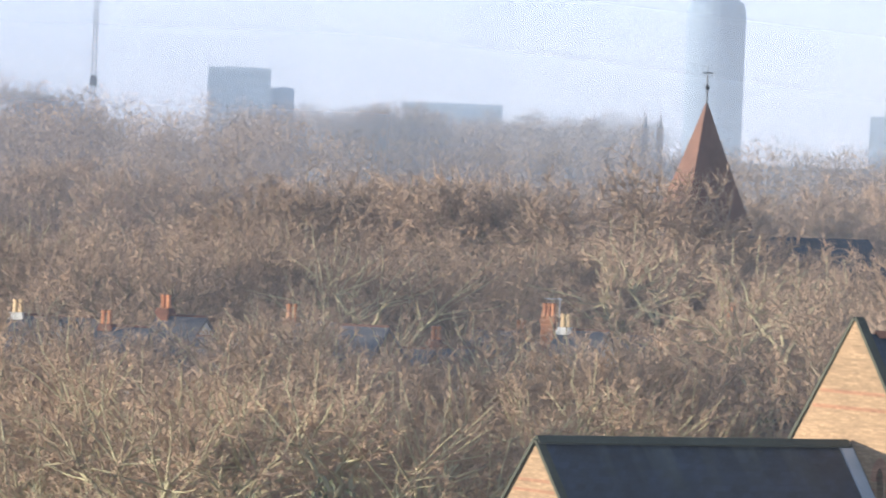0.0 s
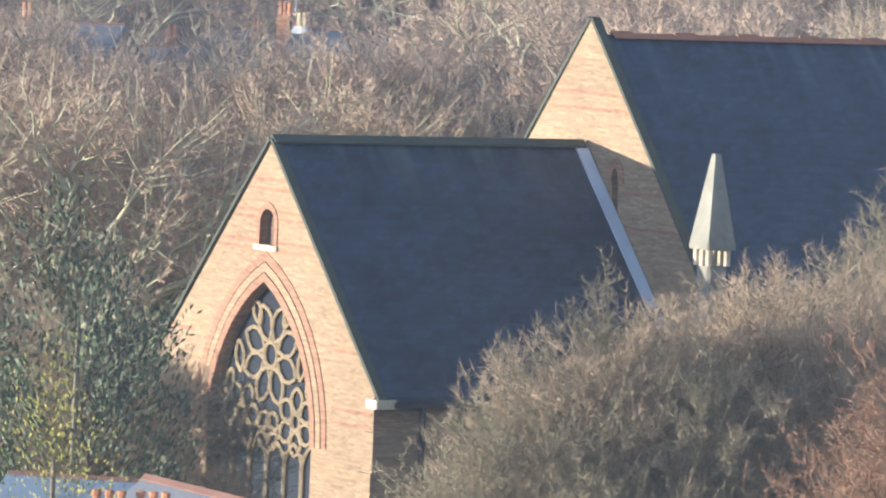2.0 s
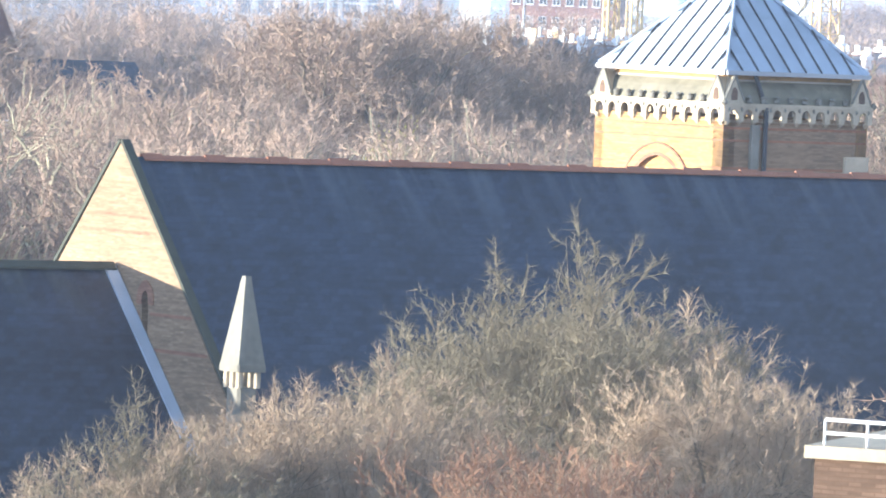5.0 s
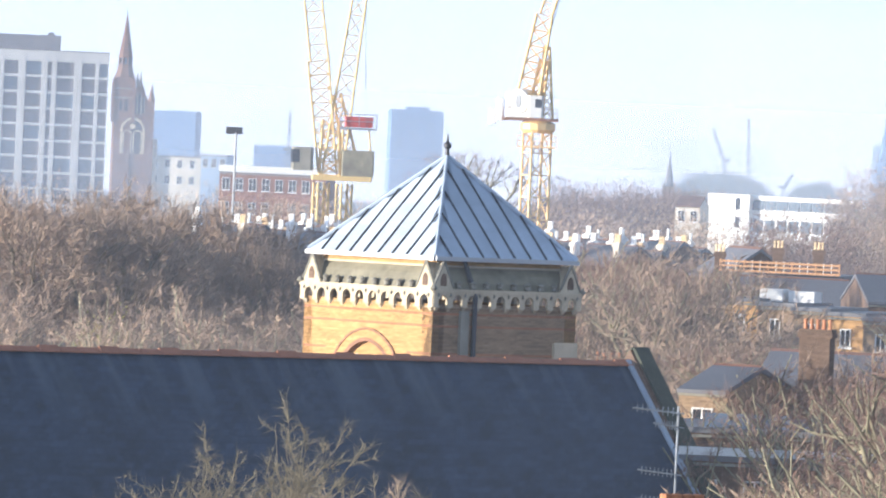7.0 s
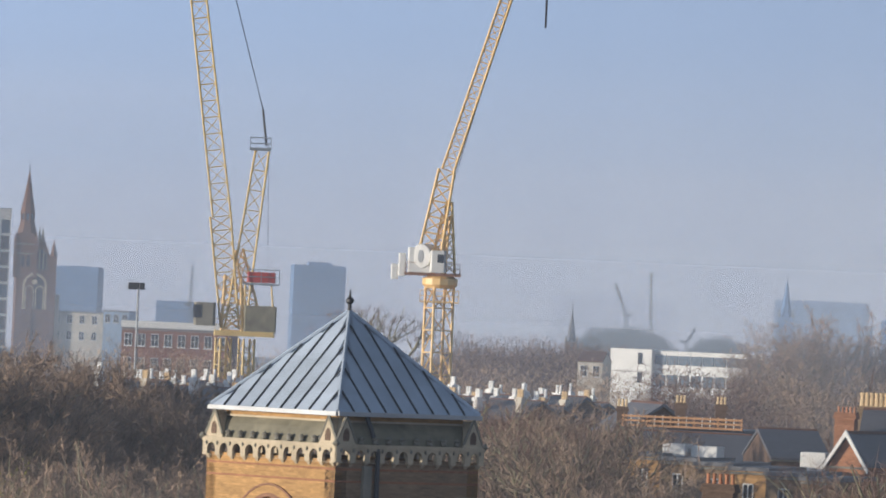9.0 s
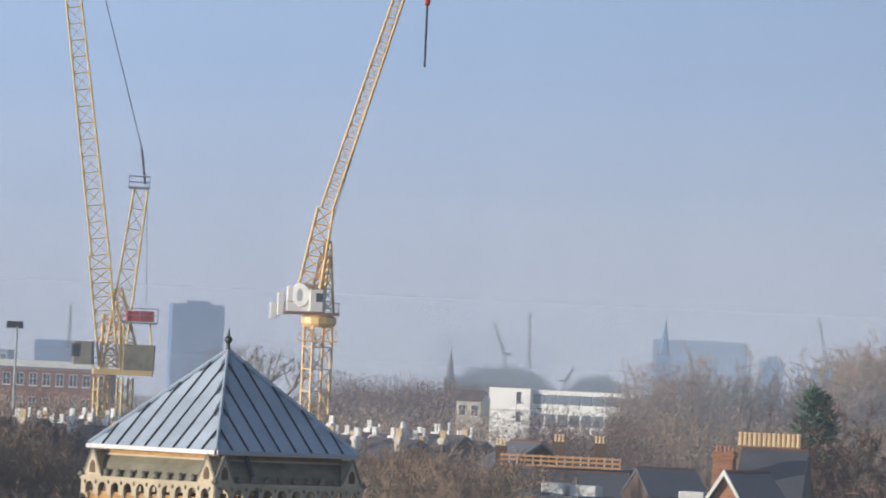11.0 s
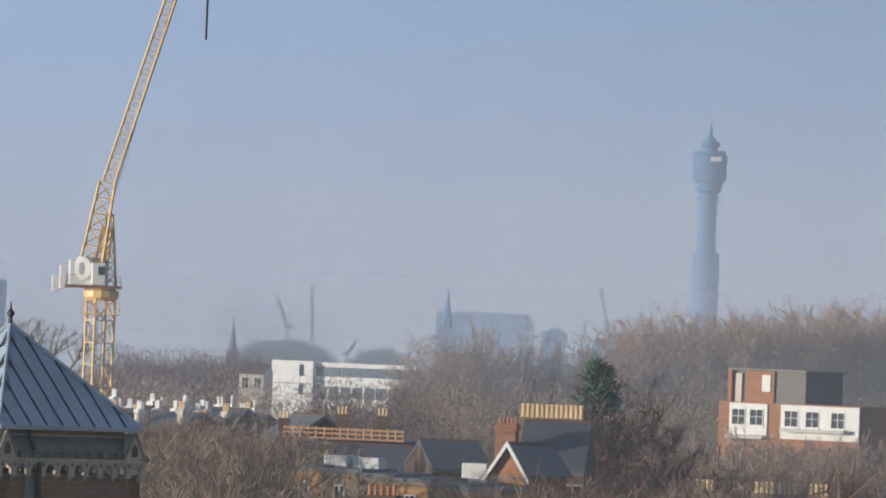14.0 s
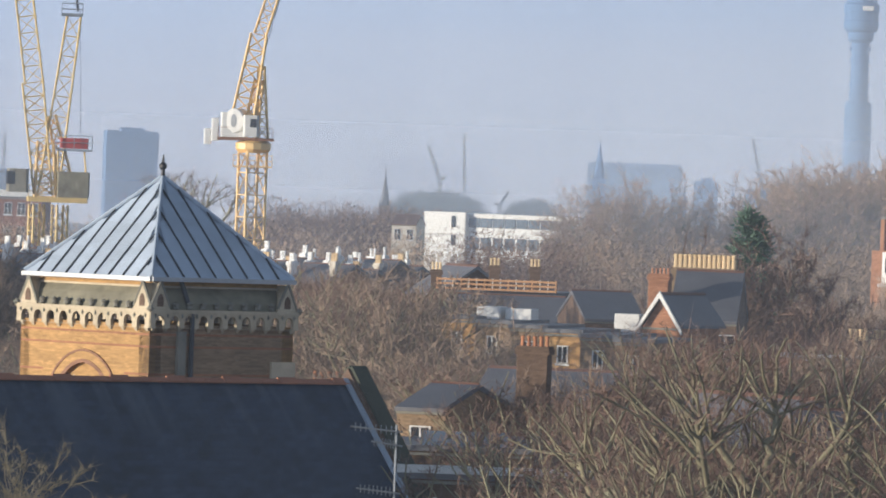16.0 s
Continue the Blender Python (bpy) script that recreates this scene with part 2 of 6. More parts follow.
TWIG_TAN = material("grey_brown_twigs", (0.40, 0.30, 0.20), 0.85, vary=0.35, grain=1.0, stain=0.25, bump=0, each=0.2)
TWIG_RUST = material("rust_red_twigs", (0.30, 0.17, 0.10), 0.85, vary=0.3, grain=1.0, stain=0.3, bump=0, each=0.15)
TWIG_DARK = material("dark_purple_twigs", (0.20, 0.125, 0.095), 0.85, vary=0.3, grain=1.0, stain=0.3, bump=0, each=0.15)
TWIG_PINK = material("pinkish_brown_twigs", (0.43, 0.30, 0.22), 0.9, vary=0.3, grain=0.6, stain=0.15, bump=0, each=0.15)
HILL = material("dark_far_foliage", (0.045, 0.065, 0.07), 0.95, vary=0.4, grain=0.1, stain=0.02, bump=0)
LEAF = material("dark_evergreen_leaf", (0.085, 0.11, 0.055), 0.6, vary=0.5, grain=1.5, stain=0.4, bump=0)
LEAF_YELLOW = material("yellow_green_leaf", (0.34, 0.31, 0.05), 0.7, vary=0.3, grain=1.5, stain=0.4, bump=0)
FIR = material("blue_green_needles", (0.055, 0.11, 0.065), 0.7, vary=0.4, grain=1.5, stain=0.4, bump=0)


# ---- builders ----
class Geo:
    """Collects the faces of one mesh."""

    def __init__(self):
        self.v, self.f = [], []

    def add(self, verts, faces):
        k = len(self.v)
        self.v += [tuple(p) for p in verts]
        self.f += [tuple(i + k for i in f) for f in faces]
        return self

    def box(self, x0, x1, y0, y1, z0, z1, edge=0.0):
        e = min(edge, (x1 - x0) / 3, (y1 - y0) / 3)
        ring = [(x0 + e, y0), (x1 - e, y0), (x1, y0 + e), (x1, y1 - e), (x1 - e, y1), (x0 + e, y1), (x0, y1 - e), (x0, y0 + e)] if e > 0 else [(x0, y0), (x1, y0), (x1, y1), (x0, y1)]
        return self.extrude(ring, z0, z1)

    def extrude(self, ring, z0, z1):
        n = len(ring)
        return self.add([(x, y, z0) for x, y in ring] + [(x, y, z1) for x, y in ring],
                        [tuple(range(n - 1, -1, -1)), tuple(range(n, 2 * n))] + [(i, (i + 1) % n, n + (i + 1) % n, n + i) for i in range(n)])

    def slab(self, outline, y0, y1):
        """An outline in x and z, given thickness along y."""
        n = len(outline)
        return self.add([(x, y0, z) for x, z in outline] + [(x, y1, z) for x, z in outline],
                        [tuple(range(n)), tuple(range(2 * n - 1, n - 1, -1))] + [(i, n + i, n + (i + 1) % n, (i + 1) % n) for i in range(n)])

    def tube(self, p0, p1, r0, r1=None, n=6, cap=True):
        r1 = r0 if r1 is None else r1
        a, b = Vector(p0), Vector(p1)
        d = (b - a).normalized()
        s = d.orthogonal().normalized()
        t = d.cross(s)
        ring = [s * math.cos(2 * math.pi * i / n) + t * math.sin(2 * math.pi * i / n) for i in range(n)]
        faces = [(i, (i + 1) % n, n + (i + 1) % n, n + i) for i in range(n)]
        if cap:
            faces += [tuple(range(n - 1, -1, -1)), tuple(range(n, 2 * n))]
        return self.add([a + q * r0 for q in ring] + [b + q * r1 for q in ring], faces)

    def turned(self, profile, n=16, x=0.0, y=0.0):
        """A profile of (radius, z) turned round an upright axis."""
        vs = [(x + r * math.cos(2 * math.pi * (i + 0.5) / n), y + r * math.sin(2 * math.pi * (i + 0.5) / n), z) for r, z in profile for i in range(n)]
        fs = [(k * n + i, k * n + (i + 1) % n, (k + 1) * n + (i + 1) % n, (k + 1) * n + i) for k in range(len(profile) - 1) for i in range(n)]
        return self.add(vs, fs + [tuple(range(n - 1, -1, -1)), tuple(range((len(profile) - 1) * n, len(profile) * n))])

    def gable_roof(self, x0, x1, y0, y1, z0, z1, thick=0.12):
        """Two slopes with the ridge along y."""
        xm = (x0 + x1) / 2
        out = [(x0, z0), (xm, z1), (x1, z0), (x1, z0 + thick), (xm, z1 + thick * 1.4), (x0, z0 + thick)]
        return self.add([(x, y0, z) for x, z in out] + [(x, y1, z) for x, z in out],
                        [(0, 1, 4, 5), (1, 2, 3, 4), (11, 10, 7, 6), (10, 9, 8, 7), (5, 4, 10, 11), (4, 3, 9, 10), (0, 6, 7, 1), (1, 7, 8, 2), (0, 5, 11, 6), (3, 2, 8, 9)])

    def mesh(self, name):
        m = bpy.data.meshes.new(name)
        m.from_pydata(self.v, [], self.f)
        m.update()
        return m


def part(name, geo, mat, parent, label="", smooth=False):
    m = geo.mesh(name) if isinstance(geo, Geo) else geo
    if not m.materials:
        m.materials.append(mat)
    if smooth:
        m.shade_smooth()
    ob = new(name, m)
    ob.parent = parent
    return tagged(ob, label)


def thing(name, label, category, at, group="", kind=""):
    ob = new(name)
    ob.matrix_world = at
    return tagged(ob, label, category, group, kind)


def site(bearing, away, z=0.0, turn=0.0, size=1.0):
    """A pose at a bearing and distance from the eye; its -y side looks back at the eye, turned anticlockwise by turn."""
    b = radians(bearing)
    return pose(away * math.sin(b), away * math.cos(b), z, 0, 0, turn - bearing) @ Matrix.Scale(size, 4)


def level(away, rise):
    """The height of a point seen at that elevation from that far off."""
    return H + away * math.tan(radians(rise))


def span(away, degrees):
    return away * math.radians(degrees)


# ---- ground and haze ----
disc = Geo()
rings = [0, 60, 150, 300, 600, 1200, 2400, 4900]
for k, r in enumerate(rings[1:]):
    a = [(rings[k] * math.cos(i * math.pi / 24), rings[k] * math.sin(i * math.pi / 24), 0) for i in range(48)]
    b = [(r * math.cos(i * math.pi / 24), r * math.sin(i * math.pi / 24), 0) for i in range(48)]
    disc.add(a + b, [(i, (i + 1) % 48, 48 + (i + 1) % 48, 48 + i) for i in range(48)])
ground = new("ground", disc.mesh("ground"))
ground.data.materials.append(EARTH)
tagged(ground, "dark winter earth and grass between the houses", "ground", kind="structure")


def mist(density, top):
    """Thin winter mist as a sheet, thicker towards -x: scatters the daylight that falls on it and lets the rest
    through.
    """
    m = bpy.data.materials.new("winter_mist")
    m.use_nodes = True
    n, l = m.node_tree.nodes, m.node_tree.links
    n.clear()
    pos, sep, up, mix = n.new("ShaderNodeNewGeometry"), n.new("ShaderNodeSeparateXYZ"), n.new("ShaderNodeMapRange"), n.new("ShaderNodeMixShader")
    l.new(pos.outputs["Position"], sep.inputs[0])
    l.new(sep.outputs["Z"], up.inputs["Value"])
    up.inputs["From Min"].default_value, up.inputs["From Max"].default_value = 24, top
    up.inputs["To Min"].default_value, up.inputs["To Max"].default_value = density, 0.0
    reach = (top - 25) / (0.075 if top > 95 else 0.03)
    thick, both_ways = n.new("ShaderNodeMapRange"), n.new("ShaderNodeMath")
    thick.inputs["From Min"].default_value, thick.inputs["From Max"].default_value = -0.15 * reach, -0.05 * reach
    thick.inputs["To Min"].default_value, thick.inputs["To Max"].default_value = 1.15, 1.0
    l.new(sep.outputs["X"], thick.inputs["Value"])
    both_ways.operation = "MULTIPLY"
    l.new(up.outputs[0], both_ways.inputs[0])
    l.new(thick.outputs[0], both_ways.inputs[1])
    clear, front, back, pair = n.new("ShaderNodeBsdfTransparent"), n.new("ShaderNodeBsdfDiffuse"), n.new("ShaderNodeBsdfTranslucent"), n.new("ShaderNodeMixShader")
    front.inputs[0].default_value = back.inputs[0].default_value = (0.77, 0.86, 1.0, 1)
    pair.inputs[0].default_value = 0.3
    l.new(front.outputs[0], pair.inputs[1])
    l.new(back.outputs[0], pair.inputs[2])
    l.new(both_ways.outputs[0], mix.inputs[0])
    l.new(clear.outputs[0], mix.inputs[1])
    l.new(pair.outputs[0], mix.inputs[2])
    l.new(mix.outputs[0], n.new("ShaderNodeOutputMaterial").inputs[0])
    return m


# upright bluish sheets stand in for the haze and pale the tones behind
for away, density in ((125, 0.045), (270, 0.048), (470, 0.078), (780, 0.14), (1250, 0.24), (2000, 0.28), (3050, 0.32)):
    veil = Geo()
    top = 25 + away * (0.075 if away > 1000 else 0.03)
    arc = [radians(-22 + i * 1.6) for i in range(26)]
    veil.add([(away * math.sin(a), away * math.cos(a), z) for z in (0.5, top) for a in arc], [(i, i + 1, 27 + i, 26 + i) for i in range(25)])
    haze = new("haze", veil.mesh("haze"))
    haze.data.materials.append(mist(density, top))
    tagged(haze, "thin bluish winter haze over the town", "haze", kind="structure")

# ---- the church: chancel, nave and tower ----
AXIS = 51.0
church_at = pose(-25.36, 198.4, 0, 0, 0, -AXIS)  # y along the ridge, x towards the street
church = thing("church", "Victorian church of yellow stock brick with steep slate roofs", "church", church_at)
CW, CR, CE, CL = 5.85, 15.04, 8.6, 10.4      # chancel: half width, ridge, eaves, length
NW, NR, NE, NL = 6.1, 18.12, 11.4, 30.4     # nave
N0 = 10.5


def arch(x, z0, spring, half, rise, steps=8):
    """A pointed arch's outline in x and z, from the left foot over the point to the right foot."""
    left, r = [], (half * half + rise * rise) / (2 * half)
    for i in range(steps + 1):
        a = math.asin(rise / r) * i / steps
        left.append((x - half + r - r * math.cos(a), spring + r * math.sin(a)))
    right = [(2 * x - px, pz) for px, pz in reversed(left[:-1])]
    return [(x - half, z0)] + left + right + [(x + half, z0)]


def holed(outline, holes, y0, y1):
    """A wall of that outline and thickness with openings through it."""
    bm = bmesh.new()
    edges = []
    for loop in [outline] + holes:
        vs = [bm.verts.new((x, y0, z)) for x, z in loop]
        edges += [bm.edges.new((vs[i], vs[(i + 1) % len(vs)])) for i in range(len(vs))]
    bmesh.ops.triangle_fill(bm, use_beauty=True, use_dissolve=False, edges=edges)
    made = bmesh.ops.extrude_face_region(bm, geom=bm.faces[:])
    bmesh.ops.translate(bm, verts=[v for v in made["geom"] if isinstance(v, bmesh.types.BMVert)], vec=(0, y1 - y0, 0))
    bmesh.ops.recalc_face_normals(bm, faces=bm.faces[:])
    m = bpy.data.meshes.new("wall")
    bm.to_mesh(m)
    bm.free()
    return m


def ring(outer, inner, y0, y1):
    g = Geo()
    n = len(outer)
    vs = [(x, y0, z) for x, z in outer] + [(x, y0, z) for x, z in inner] + [(x, y1, z) for x, z in outer] + [(x, y1, z) for x, z in inner]
    for i in range(n - 1):
        g_f = [(i, i + 1, n + i + 1, n + i), (2 * n + i, 3 * n + i, 3 * n + i + 1, 2 * n + i + 1), (i, 2 * n + i, 2 * n + i + 1, i + 1), (n + i, n + i + 1, 3 * n + i + 1, 3 * n + i)]
        g.add(vs, g_f)
    return g


# chancel
big = arch(0, 1.0, 6.9, 2.75, 4.35)
small = arch(0, 12.25, 12.85, 0.38, 0.4, 4)
part("chancel_gable", holed([(-CW, 0), (CW, 0), (CW, CE), (0, CR), (-CW, CE)], [big, small], 0, 0.5), STOCK, church)
for side in (-1, 1):
    x0, x1 = (CW - 0.45, CW) if side > 0 else (-CW, -CW + 0.45)
    part("chancel_wall", Geo().box(x0, x1, 0.5, CL, 0, CE), STOCK, church)
    part("buttress", Geo().box(side * CW - 0.35, side * CW + 0.35, -0.25, 0.75, 0, 6.5).box(side * CW - 0.25, side * CW + 0.25, -0.15, 0.6, 6.5, 7.6), STOCK, church)
part("chancel_roof", Geo().gable_roof(-CW - 0.25, CW + 0.25, 0.22, CL - 0.1, CE - 0.15, CR, 0.12), SLATE_CHANCEL, church, "dark slate roof slope")
part("ridge_tiles", Geo().gable_roof(-0.22, 0.22, 0.0, CL, CR + 0.05, CR + 0.2, 0.06), MOSS, church, "mossy ridge tiles")
for side in (-1, 1):
    # gable coping and the lead flashing at the nave end
    a, b = Vector((0, 0, CR + 0.12)), Vector((side * (CW + 0.3), 0, CE - 0.2))
    n_ = Vector((side * 0.75, 0, 0.66)) * 0.10
    for name, y0, y1, mat in (("coping", -0.06, 0.2, MOSS), ("flashing", CL - 0.35, CL + 0.05, LEAD)):
        vs = [(p.x, y, p.z) for y in (y0, y1) for p in (a, b, b + n_, a + n_)]
        part(name, Geo().add(vs, [(0, 1, 2, 3), (7, 6, 5, 4), (0, 4, 5, 1), (2, 6, 7, 3), (1, 5, 6, 2), (0, 3, 7, 4)]), mat, church)
part("kneeler", Geo().box(CW - 0.15, CW + 0.4, -0.2, 0.5, CE - 0.35, CE - 0.1, 0.04), STONE, church, "pale stone kneeler")
part("gutter", Geo().box(CW + 0.2, CW + 0.4, 0.4, CL, CE - 0.32, CE - 0.16), DARK_METAL, church)
for y in (1.5, 2.8, 7.4):
    part("downpipe", Geo().tube((CW + 0.12, y, 0), (CW + 0.12, y, CE - 0.3), 0.09, n=8), DARK_METAL, church)
for z in (7.65, 8.02, 9.6, 12.08, 12.3, 12.95, 13.15, 13.75, 14.03):
    w = CW if z < CE else CW * (CR - z) / (CR - CE)
    pieces = [(-w + 0.1, w - 0.1)]
    if z < 9.7:
        pieces = [(-w + 0.1, -3.7), (3.7, w - 0.1)]
    elif 12.2 < z < 13.3:
        pieces = [(-w + 0.1, -0.48), (0.48, w - 0.1)]
    for p0, p1 in pieces:
        part("brick_band", Geo().box(p0, p1, -0.014, 0.05, z, z + 0.085), BAND, church, "red brick band")
for k, (grow, mat) in enumerate(((0.22, BAND), (0.5, STOCK), (0.78, BAND))):
    part("window_arch", ring(arch(0, 6.1, 6.9, 2.75 + grow, 4.35 + grow * 1.05)[1:-1], arch(0, 6.1, 6.9, 2.75 + grow - 0.24, 4.35 + (grow - 0.24) * 1.05)[1:-1], -0.03 - 0.012 * (2 - k), 0.1), mat, church, "pointed arch of red and yellow brick")
part("lancet_arch", ring(arch(0, 12.25, 12.85, 0.55, 0.6, 4), arch(0, 12.25, 12.85, 0.38, 0.4, 4), -0.03, 0.1), BAND, church)
# a plain dark brick slab closes the opening
part("lancet_louvre", Geo().slab(arch(0, 12.2, 12.85, 0.40, 0.43, 4), 0.28, 0.34), DARK_BRICK, church, "dark slab set back in the opening")
part("sill", Geo().box(-0.6, 0.6, -0.1, 0.3, 12.1, 12.24, 0.03), STONE, church)
window = part("east_window", Geo().slab(arch(0, 1.0, 6.9, 2.78, 4.38), 0.36, 0.42), GLASS, church, "dark leaded glass behind stone tracery")


def bar(g, pts, r=0.065, y=0.31):
    for p, q in zip(pts, pts[1:]):
        g.tube((p[0], y, p[1]), (q[0], y, q[1]), r, n=6)


tracery = Geo()
for x in (-1.85, -0.93, 0.0, 0.93, 1.85):
    bar(tracery, [(x, 1.0), (x, 6.6)], 0.075)
for x in (-2.3, -1.39, -0.46, 0.46, 1.39, 2.3):
    bar(tracery, arch(x, 6.0, 6.1, 0.46, 0.75, 4)[1:-1])


def petal(x, z, a, r0, r1, half, r=0.065):
    """A pointed leaf of stone between two radii of a rosette."""
    u, v = (math.cos(a), math.sin(a)), (-math.sin(a), math.cos(a))
    for side in (-1, 1):
        bar(tracery, [(x + u[0] * (r0 + (r1 - r0) * f) + v[0] * side * half * k, z + u[1] * (r0 + (r1 - r0) * f) + v[1] * side * half * k) for f, k in ((0, 0), (0.25, 0.75), (0.55, 1.0), (0.8, 0.7), (1, 0))], r)


def rosette(x, z, r, n, start):
    for i in range(n):
        petal(x, z, start + 2 * math.pi * i / n, r * 0.25, r, r * 1.9 / n)
    bar(tracery, [(x + r * 0.25 * math.cos(2 * math.pi * i / 10), z + r * 0.25 * math.sin(2 * math.pi * i / 10)) for i in range(11)], 0.08)


rosette(0, 9.2, 1.45, 8, 0.39)
rosette(-1.45, 7.45, 0.95, 6, 0.0)
rosette(1.45, 7.45, 0.95, 6, 0.52)
rosette(0, 7.1, 0.62, 4, 0.785)
for side in (-1, 1):
    petal(side * 0.62, 10.0, 1.57 - side * 0.5, 0, 0.75, 0.2)
    petal(side * 1.55, 8.6, 1.57 - side * 0.2, 0, 0.9, 0.22)
    petal(side * 2.25, 7.9, 1.57 + side * 0.3, 0, 0.8, 0.2)
part("tracery", tracery, STONE_GOLD, window, "pale stone tracery of wheels and mullions")

# nave
near = [(-NW, 0), (NW, 0), (NW, NE), (0, NR + 0.6), (-NW, NE)]
gable_holes = [arch(x, 13.1, 14.35, 0.16, 0.25, 4) for x in (-1.55, 1.55)]
part("nave_gable", holed(near, gable_holes, N0, N0 + 0.3), STOCK, church)
for x in (-1.55, 1.55):
    part("lancet_window", Geo().slab(arch(x, 13.05, 14.35, 0.18, 0.27, 4), N0 + 0.3, N0 + 0.35), GLASS, church)
    part("lancet_arch", ring(arch(x, 14.2, 14.35, 0.42, 0.55, 5), arch(x, 14.2, 14.35, 0.16, 0.25, 5), N0 - 0.03, N0 + 0.1), BAND, church)
for z in (12.9, 13.9, 16.15, 16.6):
    w = NW * (NR + 0.6 - z) / (NR + 0.6 - NE) - 0.15
    cuts = [(-w, -1.8), (-1.3, 1.3), (1.8, w)] if 13.1 < z < 14.6 else [(-w, w)]
    for p0, p1 in cuts:
        part("brick_band", Geo().box(p0, p1, N0 - 0.014, N0 + 0.05, z, z + 0.10), BAND, church, "red brick band")
part("nave_gable", holed(near, [], N0 + NL - 0.6, N0 + NL), DARK_BRICK, church)
for side in (-1, 1):
    x0, x1 = (NW - 0.6, NW) if side > 0 else (-NW, -NW + 0.6)
    part("nave_wall", Geo().box(x0, x1, N0 + 0.3, N0 + NL - 0.6, 0, NE), STOCK, church)
    for y0, y1, mat in ((N0 - 0.05, N0 + 0.24, MOSS), (N0 + NL - 0.5, N0 + NL + 0.1, MOSS)):
        a, b = Vector((0, 0, NR + 0.62)), Vector((side * (NW + 0.1), 0, NE + 0.05))
        n_ = Vector((side * 0.75, 0, 0.66)) * 0.1
        vs = [(p.x, y, p.z) for y in (y0, y1) for p in (a, b, b + n_, a + n_)]
        part("coping", Geo().add(vs, [(0, 1, 2, 3), (7, 6, 5, 4), (0, 4, 5, 1), (2, 6, 7, 3), (1, 5, 6, 2), (0, 3, 7, 4)]), mat, church)
    for y in range(6):
        part("clerestory_window", Geo().slab(arch(0, 8.6, 9.8, 0.5, 0.6, 4), -0.03, 0.03), GLASS, church).matrix_local = pose(side * (NW + 0.01), N0 + 3 + y * 4.8, 0, 0, 0, 90)
for side in (-1, 1):
    # pale lead soaker where the slates meet the far gable
    a, b = Vector((0, 0, NR + 0.24)), Vector((side * (NW + 0.3), 0, NE - 0.12))
    vs = [(p.x, y, p.z) for y in (N0 + NL - 0.78, N0 + NL - 0.59) for p in (a, b, b + Vector((side * 0.05, 0, 0.06)), a + Vector((side * 0.05, 0, 0.06)))]
    part("flashing", Geo().add(vs, [(0, 1, 2, 3), (7, 6, 5, 4), (0, 4, 5, 1), (2, 6, 7, 3), (1, 5, 6, 2), (0, 3, 7, 4)]), LEAD, church, "pale lead flashing")
part("nave_roof", Geo().gable_roof(-NW - 0.3, NW + 0.3, N0 + 0.24, N0 + NL - 0.58, NE - 0.3, NR, 0.14), SLATE_NAVE, church, "long dark slate roof with pale streaks under the ridge")
for k in range(40):
    y = N0 + 0.7 + k * 0.73
    part("ridge_tile", Geo().gable_roof(-0.2, 0.2, y, y + 0.70, NR + 0.10, NR + 0.20 + (0.05 if k % 3 == 0 else 0), 0.04), CLAY, church)
part("gutter", Geo().box(NW + 0.28, NW + 0.45, N0 + 0.5, N0 + NL - 0.5, NE - 0.42, NE - 0.25), DARK_METAL, church)
# corner pinnacle: stone pyramid on a square shaft with colonnettes
pin = part("pinnacle", Geo().add([(NW + 0.2 - 0.45, N0 - 0.35, 12.85), (NW + 0.2 + 0.45, N0 - 0.35, 12.85), (NW + 0.2 + 0.45, N0 + 0.55, 12.85), (NW + 0.2 - 0.45, N0 + 0.55, 12.85)] +
    [(NW + 0.2 + sx * 0.09, N0 + 0.1 + sy * 0.09, 15.3) for sx, sy in ((-1, -1), (1, -1), (1, 1), (-1, 1))],
    [(0, 1, 5, 4), (1, 2, 6, 5), (2, 3, 7, 6), (3, 0, 4, 7), (4, 5, 6, 7), (3, 2, 1, 0)]), STONE_GREY, church, "lichened stone pinnacle")
part("shaft", Geo().box(NW - 0.12, NW + 0.52, N0 - 0.22, N0 + 0.42, 0, 12.2, 0.08).box(NW - 0.28, NW + 0.68, N0 - 0.38, N0 + 0.58, 12.65, 12.85, 0.05), STONE_GREY, pin)
for sx in (-1, 0, 1):
    for sy in (-1, 1):
        part("colonnette", Geo().tube((NW + 0.2 + sx * 0.3, N0 + 0.1 + sy * 0.3, 12.2), (NW + 0.2 + sx * 0.3, N0 + 0.1 + sy * 0.3, 12.65), 0.1, n=8), STONE, pin)

# tower
TS = 6.35
tower = thing("church_tower", "square yellow brick church tower with a lead pyramid roof", "tower", pose(239.2 * math.sin(radians(0.01)), 239.2, 0, 0, 0, -48.0))
t0 = TS / 2
CORN, EAVE, APEX = 20.15, 21.2, 24.45
bell = arch(0, 12.0, 16.9, 1.3, 1.4)
